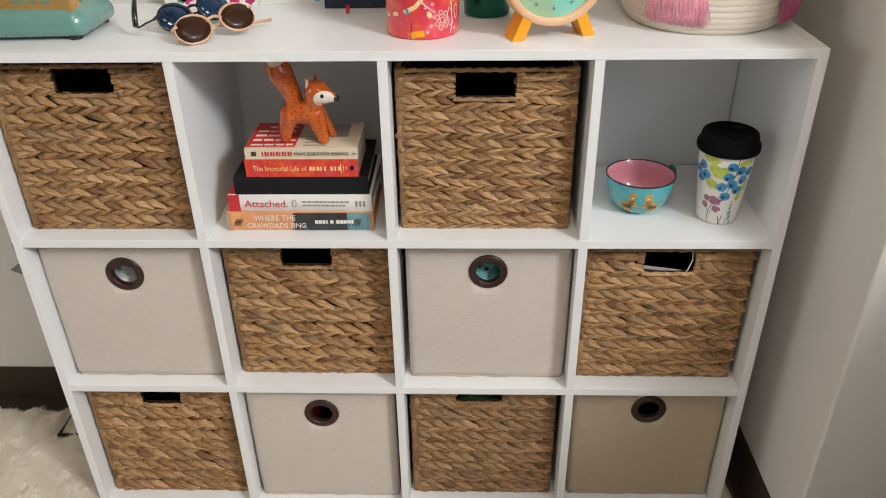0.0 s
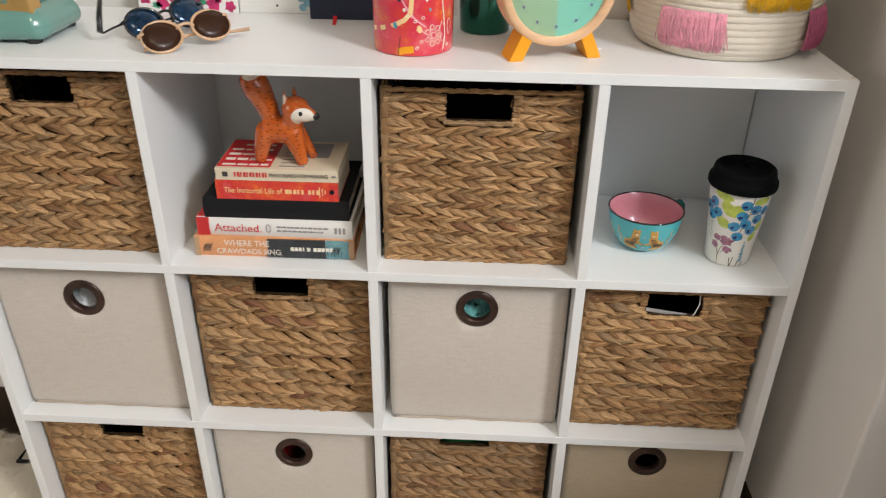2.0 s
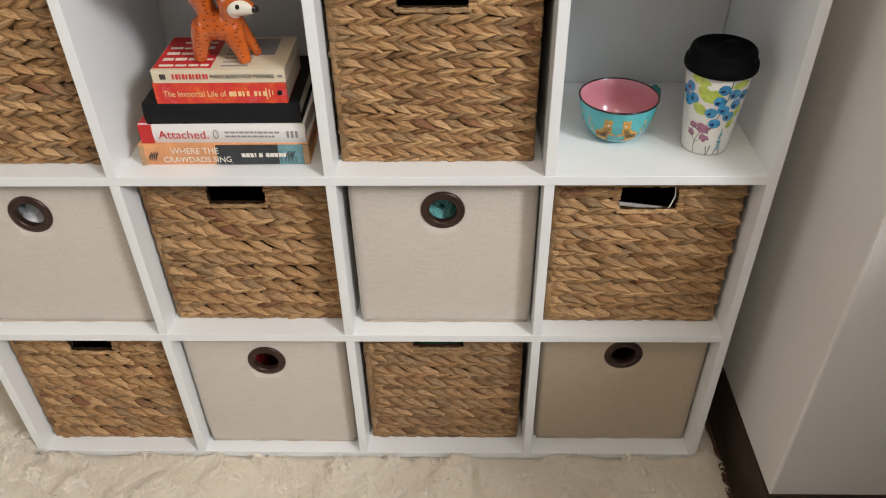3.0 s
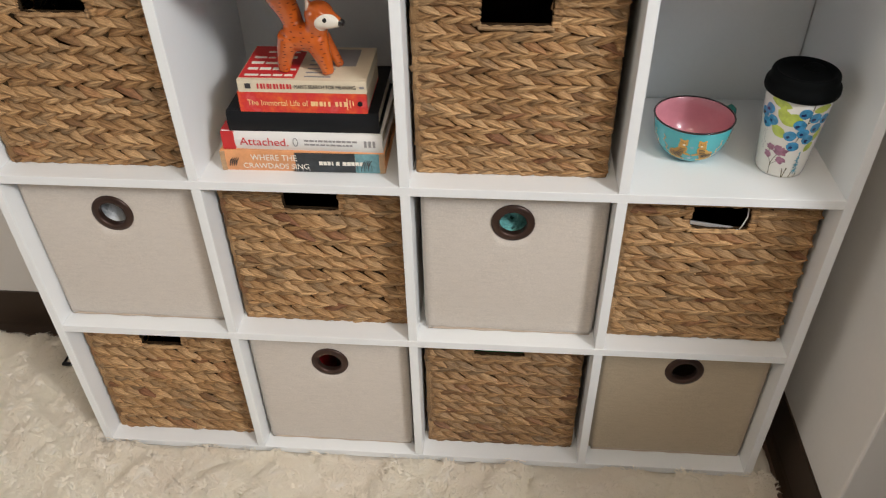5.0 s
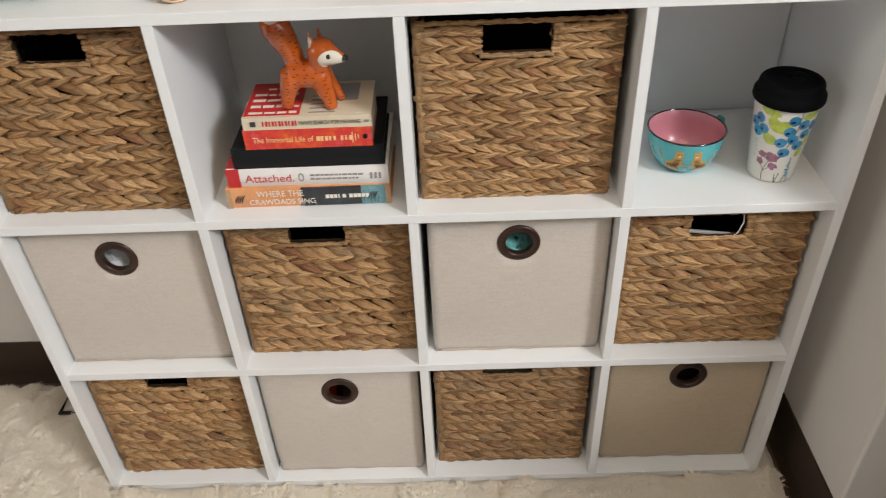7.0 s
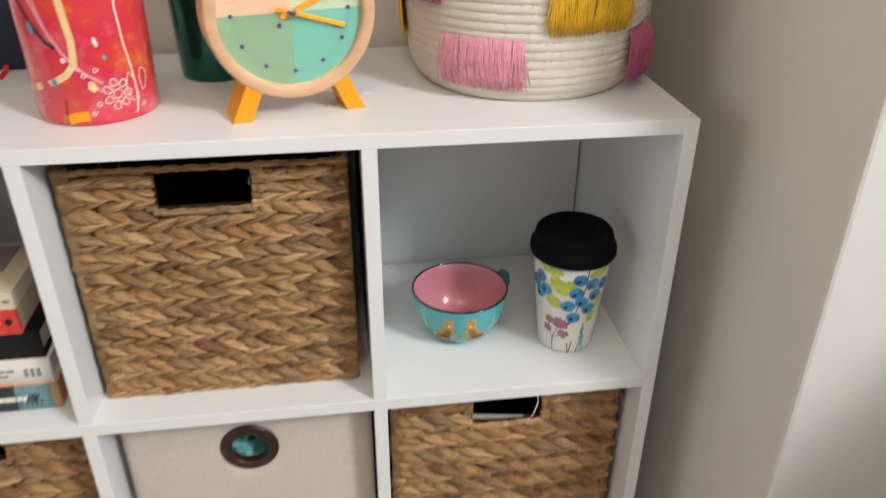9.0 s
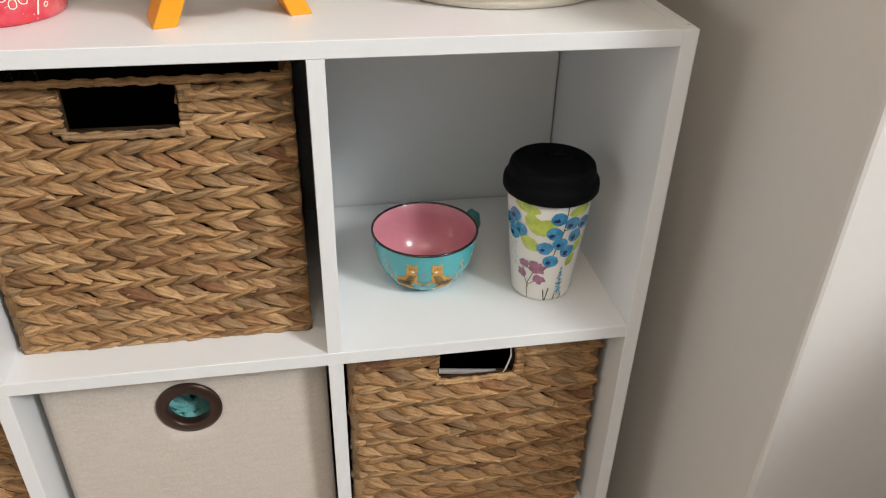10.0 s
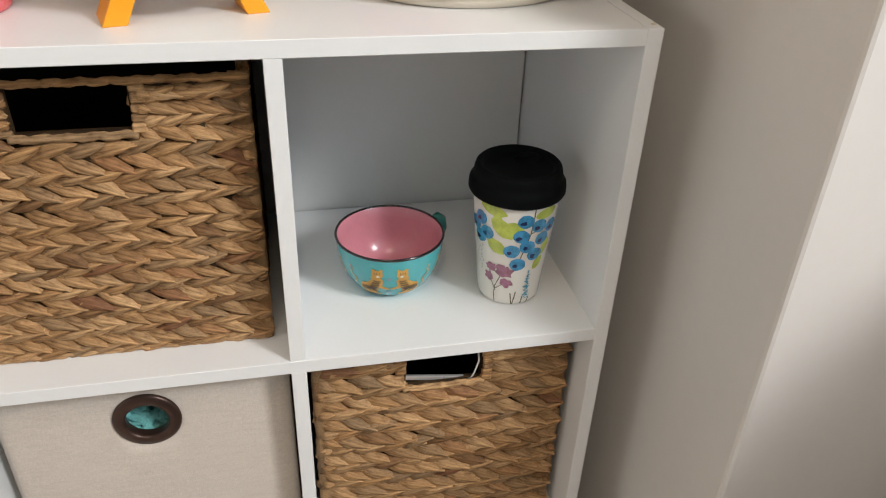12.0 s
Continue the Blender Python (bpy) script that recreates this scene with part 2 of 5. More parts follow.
def canister_print():
    m, nt, p = nodes_of("painted_coral_print")
    v = coords(nt)
    a = noisy(nt, v, 26.0, 4, 0.6)
    c = ramp(nt, a, [(0.25, (0.80, 0.30, 0.05)), (0.42, (0.72, 0.06, 0.045)), (0.55, (0.70, 0.035, 0.075)), (0.68, (0.78, 0.13, 0.13)), (0.8, (0.80, 0.22, 0.28))])
    vo = add(nt, "ShaderNodeTexVoronoi", Scale=210.0)
    nt.links.new(v, vo.inputs["Vector"])
    sp = ramp(nt, vo.outputs["Distance"], [(0.0, (1, 1, 1)), (0.09, (1, 1, 1)), (0.13, (0, 0, 0))])
    gate = ramp(nt, noisy(nt, v, 40.0, 2), [(0.55, (0, 0, 0)), (0.62, (1, 1, 1))])
    f = mixed(nt, 1.0, sp, gate, "MULTIPLY")
    nt.links.new(mixed(nt, f, c, (0.85, 0.55, 0.42)), p.inputs["Base Color"])
    p.inputs["Roughness"].default_value = 0.22
    p.inputs["Coat Weight"].default_value = 0.4
    return m


def immortal_print():
    m, nt, p = nodes_of("flame_cover")
    a = noisy(nt, coords(nt), 38.0, 4, 0.6)
    c = ramp(nt, a, [(0.28, (0.82, 0.24, 0.02)), (0.42, (0.74, 0.09, 0.03)), (0.55, (0.64, 0.03, 0.03)), (0.68, (0.70, 0.09, 0.09)), (0.8, (0.60, 0.02, 0.02))])
    nt.links.new(c, p.inputs["Base Color"])
    p.inputs["Roughness"].default_value = 0.4
    return m


def dull(material, level):
    material.node_tree.nodes["Principled BSDF"].inputs["Specular IOR Level"].default_value = level


for m in (M_SILICONE, M_BLACK, M_LENS, M_INNER_SHADE, M_BIN_SHADE, M_BASE, M_STRAW_GAP_SHADE):
    dull(m, 0.22)
dull(M_STRAW, 0.32)
dull(M_SILICONE, 0.08)


def glass():
    m, nt, p = nodes_of("clear_glass")
    p.inputs["Transmission Weight"].default_value = 1.0
    p.inputs["Roughness"].default_value = 0.02
    p.inputs["IOR"].default_value = 1.45
    return m


def fox_glaze():
    """Orange glaze with a white mask, a black nose, a pale tail tip and small brush dashes."""
    m, nt, p = nodes_of("fox_glaze")
    v = coords(nt)

    def blob(centre, radii, soft=0.03):
        mp = nt.nodes.new("ShaderNodeMapping")
        mp.vector_type = "TEXTURE"
        mp.inputs["Location"].default_value = centre
        mp.inputs["Scale"].default_value = radii
        nt.links.new(v, mp.inputs["Vector"])
        ln = nt.nodes.new("ShaderNodeVectorMath")
        ln.operation = "LENGTH"
        nt.links.new(mp.outputs[0], ln.inputs[0])
        return ramp(nt, ln.outputs["Value"], [(0.0, (1, 1, 1)), (1.0 - soft, (1, 1, 1)), (1.0, (0, 0, 0))])

    g = noisy(nt, v, 45.0, 3)
    c = ramp(nt, g, [(0.3, (0.44, 0.078, 0.009)), (0.7, (0.58, 0.120, 0.015))])
    sep = nt.nodes.new("ShaderNodeSeparateXYZ")
    com = nt.nodes.new("ShaderNodeCombineXYZ")
    tall = nt.nodes.new("ShaderNodeMath")
    tall.operation, tall.inputs[1].default_value = "MULTIPLY", 2.5
    nt.links.new(v, sep.inputs[0])
    nt.links.new(sep.outputs["X"], com.inputs["X"])
    nt.links.new(sep.outputs["Z"], tall.inputs[0])
    nt.links.new(tall.outputs[0], com.inputs["Y"])
    vo = add(nt, "ShaderNodeTexVoronoi", Scale=78.0, Randomness=0.5)
    vo.voronoi_dimensions = "2D"
    nt.links.new(com.outputs[0], vo.inputs["Vector"])
    dash = ramp(nt, vo.outputs["Distance"], [(0.0, (1, 1, 1)), (0.12, (1, 1, 1)), (0.17, (0, 0, 0))])
    no_head = blob((0.040, -0.012, 0.079), (0.034, 0.05, 0.026))
    dash = mixed(nt, no_head, dash, (0.0, 0.0, 0.0))
    c = mixed(nt, dash, c, (0.15, 0.030, 0.007))
    c = mixed(nt, blob((0.041, -0.026, 0.0715), (0.0170, 0.018, 0.0145)), c, (0.78, 0.72, 0.62))
    c = mixed(nt, blob((-0.033, 0.0, 0.130), (0.016, 0.03, 0.015)), c, (0.74, 0.66, 0.55))
    c = mixed(nt, blob((0.0125, -0.012, 0.0935), (0.0050, 0.012, 0.0085)), c, (0.72, 0.55, 0.42))
    c = mixed(nt, blob((0.0385, -0.026, 0.0785), (0.0026, 0.02, 0.0032)), c, (0.008, 0.008, 0.008))
    c = mixed(nt, blob((0.0615, -0.020, 0.0735), (0.0070, 0.012, 0.0070)), c, (0.010, 0.009, 0.009))
    nt.links.new(c, p.inputs["Base Color"])
    p.inputs["Roughness"].default_value = 0.13
    p.inputs["Coat Weight"].default_value = 0.6
    return m


M_CANISTER, M_FLAME, M_GLASS, M_FOX = canister_print(), immortal_print(), glass(), fox_glaze()

# ---- mesh helpers ----


def mesh_of(name, bm, material, smooth=False, slots=()):
    me = bpy.data.meshes.new(name)
    bm.normal_update()
    bm.to_mesh(me)
    bm.free()
    me.materials.append(material)
    for s in slots:
        me.materials.append(s)
    if smooth:
        me.polygons.foreach_set("use_smooth", [True] * len(me.polygons))
    return me


def part(name, bm, material, parent=None, label="", smooth=False, kind=""):
    ob = new(name, mesh_of(name, bm, material, smooth))
    if parent:
        ob.parent = parent
    if label or kind:
        tagged(ob, label=label, kind=kind)
    return ob


def thing(name, x, y, z, label, category, group="", turn=0):
    ob = new(name)
    ob.empty_display_size = 0.02
    ob.matrix_world = pose(x, y, z, 0, 0, turn)
    return tagged(ob, label=label, category=category, group=group)


def box(bm, x0, x1, y0, y1, z0, z1, bevel=0.0, m=None, segments=1):
    got = bmesh.ops.create_cube(bm, size=1.0)["verts"]
    for v in got:
        v.co = Vector((x0 + (v.co.x + 0.5) * (x1 - x0), y0 + (v.co.y + 0.5) * (y1 - y0), z0 + (v.co.z + 0.5) * (z1 - z0)))
    if bevel:
        edges = list({e for v in got for e in v.link_edges})
        res = bmesh.ops.bevel(bm, geom=edges, offset=bevel, segments=segments, profile=0.5, affect="EDGES")
        got = list({v for f in res["faces"] for v in f.verts} | {v for v in got if v.is_valid})
    if m:
        for v in got:
            v.co = m @ v.co
    return bm


def boxed(*args, **kw):
    return box(bmesh.new(), *args, **kw)


def lathe(profile, n=48, bm=None, cap0=True, cap1=True):
    """A turned body from (radius, height) pairs."""
    bm = bm or bmesh.new()
    rings = []
    for r, z in profile:
        rings.append([bm.verts.new((r * math.cos(2 * math.pi * k / n), r * math.sin(2 * math.pi * k / n), z)) for k in range(n)])
    for a, b in zip(rings, rings[1:]):
        for k in range(n):
            bm.faces.new((a[k], a[(k + 1) % n], b[(k + 1) % n], b[k]))
    if cap0:
        bm.faces.new(list(reversed(rings[0])))
    if cap1:
        bm.faces.new(rings[-1])
    return bm


def sweep(pts, radii, n=10, bm=None, closed=False, flat=1.0):
    """A tube along points, with its own radius at each."""
    bm = bm or bmesh.new()
    pts = [Vector(p) for p in pts]
    if isinstance(radii, (int, float)):
        radii = [radii] * len(pts)
    rings, side = [], None
    for i, p in enumerate(pts):
        if closed:
            d = pts[(i + 1) % len(pts)] - pts[i - 1]
        else:
            d = pts[min(i + 1, len(pts) - 1)] - pts[max(i - 1, 0)]
        d.normalize()
        if side is None:
            side = d.cross(Vector((0, 0, 1)) if abs(d.z) < 0.9 else Vector((1, 0, 0))).normalized()
        side = (side - d * side.dot(d)).normalized()
        up = d.cross(side)
        rings.append([bm.verts.new(p + radii[i] * (math.cos(2 * math.pi * k / n) * side + flat * math.sin(2 * math.pi * k / n) * up)) for k in range(n)])
    pairs = list(zip(rings, rings[1:])) + ([(rings[-1], rings[0])] if closed else [])
    for a, b in pairs:
        for k in range(n):
            bm.faces.new((a[k], a[(k + 1) % n], b[(k + 1) % n], b[k]))
    if not closed:
        bm.faces.new(list(reversed(rings[0])))
        bm.faces.new(rings[-1])
    return bm


def ball(bm, centre, radii, n=20, m=8):
    cx, cy, cz = centre
    prof = [(math.sin(math.pi * i / m), -math.cos(math.pi * i / m)) for i in range(m + 1)]
    prof[0], prof[-1] = (0.02, -1), (0.02, 1)
    start = len(bm.verts)
    lathe(prof, n, bm)
    bm.verts.ensure_lookup_table()
    for v in bm.verts[start:]:
        v.co = Vector((cx + v.co.x * radii[0], cy + v.co.y * radii[1], cz + v.co.z * radii[2]))
    return bm


def arc(cx, cz, r, a0, a1, n, y=0.0):
    return [(cx + r * math.cos(radians(a0 + (a1 - a0) * k / n)), y, cz + r * math.sin(radians(a0 + (a1 - a0) * k / n))) for k in range(n + 1)]


def lettering(name, text, size, parent, material, x, y, z, width=None, spin=0.0, lay=90):
    """Raised letters in the built-in font, facing the front."""
    cu = bpy.data.curves.new(name, "FONT")
    cu.body, cu.size, cu.extrude, cu.align_x, cu.align_y = text, size, 0.00015, "CENTER", "CENTER"
    tmp = new(name + "_curve", cu)
    bpy.context.view_layer.update()
    me = bpy.data.meshes.new_from_object(tmp.evaluated_get(bpy.context.evaluated_depsgraph_get()))
    bpy.data.objects.remove(tmp)
    xs = [v.co.x for v in me.vertices]
    k = width / (max(xs) - min(xs)) if width else 1.0
    for v in me.vertices:
        v.co.x *= k
    me.materials.clear()
    me.materials.append(material)
    ob = new(name, me)
    ob.parent = parent
    ob.matrix_basis = pose(x, y, z, lay, 0, spin)
    return ob


# ---- the room ----
WALL_Y, WALL_X, CORNER_Y, EAST_X = 0.303, 1.274, -0.144, 1.62
WEST_X, SOUTH_Y, TOP_Z, FLOOR_Z = -2.2, -3.0, 2.45, -0.012
structure = lambda ob, label: tagged(ob, label=label, kind="structure")
structure(part("floor", boxed(WEST_X - 0.1, EAST_X + 0.1, SOUTH_Y - 0.1, WALL_Y + 0.1, FLOOR_Z - 0.1, FLOOR_Z), M_FLOOR), "dark brown wooden floor under the rug")
structure(part("ceiling", boxed(WEST_X - 0.1, EAST_X + 0.1, SOUTH_Y - 0.1, WALL_Y + 0.1, TOP_Z, TOP_Z + 0.1), M_CEIL), "plain white painted ceiling")
structure(part("wall_north", boxed(WEST_X, WALL_X, WALL_Y, WALL_Y + 0.1, FLOOR_Z, TOP_Z), M_WALL), "off-white painted wall behind the cube shelf")
structure(part("wall_pier", boxed(WALL_X, EAST_X, CORNER_Y, WALL_Y + 0.1, FLOOR_Z, TOP_Z, bevel=0.004, segments=2), M_WALL), "off-white painted wall corner beside the shelf")
# opening added for the west fill; no window is seen on this side
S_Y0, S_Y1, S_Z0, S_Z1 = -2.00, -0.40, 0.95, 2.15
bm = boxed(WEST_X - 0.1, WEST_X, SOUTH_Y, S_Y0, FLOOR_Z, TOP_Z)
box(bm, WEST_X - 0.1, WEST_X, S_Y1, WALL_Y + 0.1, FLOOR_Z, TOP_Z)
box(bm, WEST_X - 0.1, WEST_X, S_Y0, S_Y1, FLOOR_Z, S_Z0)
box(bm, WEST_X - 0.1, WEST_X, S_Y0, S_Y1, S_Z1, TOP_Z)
structure(part("wall_west", bm, M_WALL), "off-white painted side wall with an added, unseen opening")
structure(part("wall_south", boxed(WEST_X - 0.1, EAST_X + 0.1, SOUTH_Y - 0.1, SOUTH_Y, FLOOR_Z, TOP_Z), M_WALL), "off-white painted wall")
W_Y0, W_Y1, W_Z0, W_Z1 = -2.75, -0.17, 1.03, 2.30
bm = boxed(EAST_X, EAST_X + 0.1, SOUTH_Y, W_Y0, FLOOR_Z, TOP_Z)
box(bm, EAST_X, EAST_X + 0.1, W_Y1, CORNER_Y + 0.3, FLOOR_Z, TOP_Z)
box(bm, EAST_X, EAST_X + 0.1, W_Y0, W_Y1, FLOOR_Z, W_Z0)
box(bm, EAST_X, EAST_X + 0.1, W_Y0, W_Y1, W_Z1, TOP_Z)
structure(part("wall_east", bm, M_WALL), "off-white painted window wall")
win = structure(thing("window_1", EAST_X + 0.05, (W_Y0 + W_Y1) / 2, W_Z0, "white framed window", "window"), "white framed window")
hw, hh = (W_Y1 - W_Y0) / 2, W_Z1 - W_Z0
bm = bmesh.new()
for y0, y1, z0, z1 in ((-hw, -hw + 0.03, 0, hh), (hw - 0.03, hw, 0, hh), (-hw + 0.03, hw - 0.03, 0, 0.03), (-hw + 0.03, hw - 0.03, hh - 0.03, hh)):
    box(bm, -0.02, 0.02, y0, y1, z0, z1)
part("window_frame", bm, M_FRAMEW, win)

# brown vinyl base with a cove toe along the walls
BASE_H = 0.105


def base_run(name, x0, y0, x1, y1, nx, ny):
    bm = bmesh.new()
    prof = [(0.0, FLOOR_Z), (0.012, FLOOR_Z), (0.0085, FLOOR_Z + 0.006), (0.005, FLOOR_Z + 0.014), (0.0035, FLOOR_Z + 0.025), (0.0035, BASE_H - 0.002), (0.002, BASE_H), (0.0, BASE_H)]
    a = [bm.verts.new((x0 + nx * d, y0 + ny * d, z)) for d, z in prof]
    b = [bm.verts.new((x1 + nx * d, y1 + ny * d, z)) for d, z in prof]
    n = len(prof)
    for k in range(n):
        bm.faces.new((a[k], b[k], b[(k + 1) % n], a[(k + 1) % n]))
    bm.faces.new(a), bm.faces.new(list(reversed(b)))
    bmesh.ops.recalc_face_normals(bm, faces=bm.faces)
    return structure(part(name, bm, M_BASE), "dark brown vinyl baseboard along the wall")


base_run("baseboard", WEST_X, WALL_Y, WALL_X - 0.004, WALL_Y, 0, -1)
base_run("baseboard", WALL_X, WALL_Y - 0.004, WALL_X, CORNER_Y - 0.0035, -1, 0)
base_run("baseboard", WALL_X, CORNER_Y, EAST_X, CORNER_Y, 0, -1)

# ---- the shelf: four columns, three rows ----
P, T, DEPTH = 0.29875, 0.0142, 0.292
COLS, ROWS_N = 4, 3
W, H = COLS * P + T, ROWS_N * P + T
Z_TOP = H
shelf = thing("cube_shelf", 0, 0, 0, "white laminate twelve-cube storage shelf standing on the rug", "shelf")
for i in (0, COLS):
    part("side_panel", boxed(i * P, i * P + T, 0, DEPTH, 0, H, bevel=0.0006), M_WHITE, shelf)
for i in range(1, COLS):
    for j in range(ROWS_N):
        part("divider", boxed(i * P, i * P + T, 0.0008, DEPTH - 0.0075, j * P + T, (j + 1) * P, bevel=0.0005), M_WHITE, shelf)
for j in range(ROWS_N + 1):
    name = "top" if j == ROWS_N else "bottom" if j == 0 else "shelf_board"
    part(name, boxed(T, W - T, 0.0003, (DEPTH - 0.0055 if j == ROWS_N else DEPTH - 0.0088), j * P, j * P + T, bevel=0.0005), M_WHITE, shelf)
part("back_panel", boxed(T + 0.0022, W - T - 0.0022, DEPTH - 0.0052, DEPTH - 0.001, 0.004, H - 0.0005), M_BACK, shelf)
bm = lathe([(0.0022, 0), (0.0022, 0.0004), (0.0015, 0.0008)], 12)
bm.transform(pose(W - T / 2 + 0.003, 0.012, H - 0.0002))
part("screw_cap", bm, M_PAPER, shelf)

# ---- woven baskets ----


def leaf_mesh(name, length, width, height, skew, seed, material):
    """One flattened strand: pointed tip to the right, rounded tail, a lengthwise fold; bulges towards -y."""
    rng = random.Random(seed)
    bm = bmesh.new()
    cols, rows = 7, 5
    grid = []
    crease = rng.uniform(-0.25, 0.25)
    for i in range(cols):
        u = i / (cols - 1)
        w = width * (math.sin(math.pi * min(1.0, (u * 0.92 + 0.10))) ** 0.62) * (1.0 - 0.25 * u) if u < 1 else 0.0007
        w = max(w, 0.0007)
        mid = skew * math.sin(math.pi * u) * width
        line = []
        for j in range(rows):
            s = j / (rows - 1) * 2 - 1
            along = (0.10 + 0.90 * min(1.0, u * 2.6)) * (1 - 0.30 * max(0.0, u - 0.7) / 0.3)
            lift = height * (0.12 + 0.88 * (1 - abs(s) ** 3.2)) * along
            lift -= height * 0.22 * math.exp(-((s - crease) / 0.22) ** 2) * math.sin(math.pi * u)
            lift += rng.uniform(-0.085, 0.085) * height
            line.append(bm.verts.new(((u - 0.5) * length, 0.0042 * width / 0.0152 - lift, mid + s * w / 2)))
        grid.append(line)
    for i in range(cols - 1):
        for j in range(rows - 1):
            bm.faces.new((grid[i][j], grid[i + 1][j], grid[i + 1][j + 1], grid[i][j + 1]))
    return mesh_of(name, bm, material, True)


WEAVES = {"wide": (1.0, M_STRAW), "fine": (0.90, M_STRAW), "coarse": (1.14, M_STRAW), "brown": (1.10, M_STRAW_BROWN)}


def leaf_set(s, material):
    """Ten strands of one weave, each with its own length, width and bend."""
    made = []
    for n in range(10):
        pick = random.Random(90 + n)
        made.append(leaf_mesh("strand", 0.0460 * s * pick.uniform(0.9, 1.14), 0.0172 * s * pick.uniform(0.86, 1.12), 0.0088 * s, pick.uniform(-0.15, 0.15), n, material))
    return made


LEAVES = {k: leaf_set(s, material) for k, (s, material) in WEAVES.items()}


def corner_mesh(seed, material):
    """A strand bent round a basket corner; unit height, its outer edge at x = 0."""
    rng = random.Random(seed)
    bm = bmesh.new()
    path = [(-0.016, 0.0030), (-0.011, 0.0008), (-0.006, 0.0), (-0.0022, 0.0004), (-0.0002, 0.0030), (0.0, 0.0075), (-0.0008, 0.0140)]
    rows = []
    for x, y in path:
        row = []
        for j in range(6):
            g = j / 5 * 2 - 1
            row.append(bm.verts.new((x - 0.0006 * abs(g) ** 3, y + 0.0014 * abs(g) ** 2.5 + rng.uniform(-0.0003, 0.0003), g / 2)))
        rows.append(row)
    for a, b in zip(rows, rows[1:]):
        for j in range(5):
            bm.faces.new((a[j], b[j], b[j + 1], a[j + 1]))
    return mesh_of("strand", bm, material, True)


CORNERS = {k: [corner_mesh(n, material) for n in range(5)] for k, (s, material) in WEAVES.items()}


def rope_edge(pts, r, bm=None, wrap=0.016, n=8):
    """A wrapped edge: a tube whose radius swells at every turn of the wrapping."""
    fine, rad = [], []
    for a, b in zip(pts, pts[1:]):
        a, b = Vector(a), Vector(b)
        k = max(2, int((b - a).length / 0.0022))
        for i in range(k):
            fine.append(a.lerp(b, i / k))
    fine.append(Vector(pts[-1]))
    for i, p in enumerate(fine):
        rad.append(r * (0.92 + 0.10 * abs(math.sin(i * 0.0022 / wrap * math.pi))) * (1 + 0.08 * math.sin(i * 1.7)))
        fine[i] = p + Vector((0.0005 * math.sin(i * 0.9), 0.0006 * math.sin(i * 0.53), 0.0006 * math.sin(i * 0.71)))
    return sweep(fine, rad, n, bm)


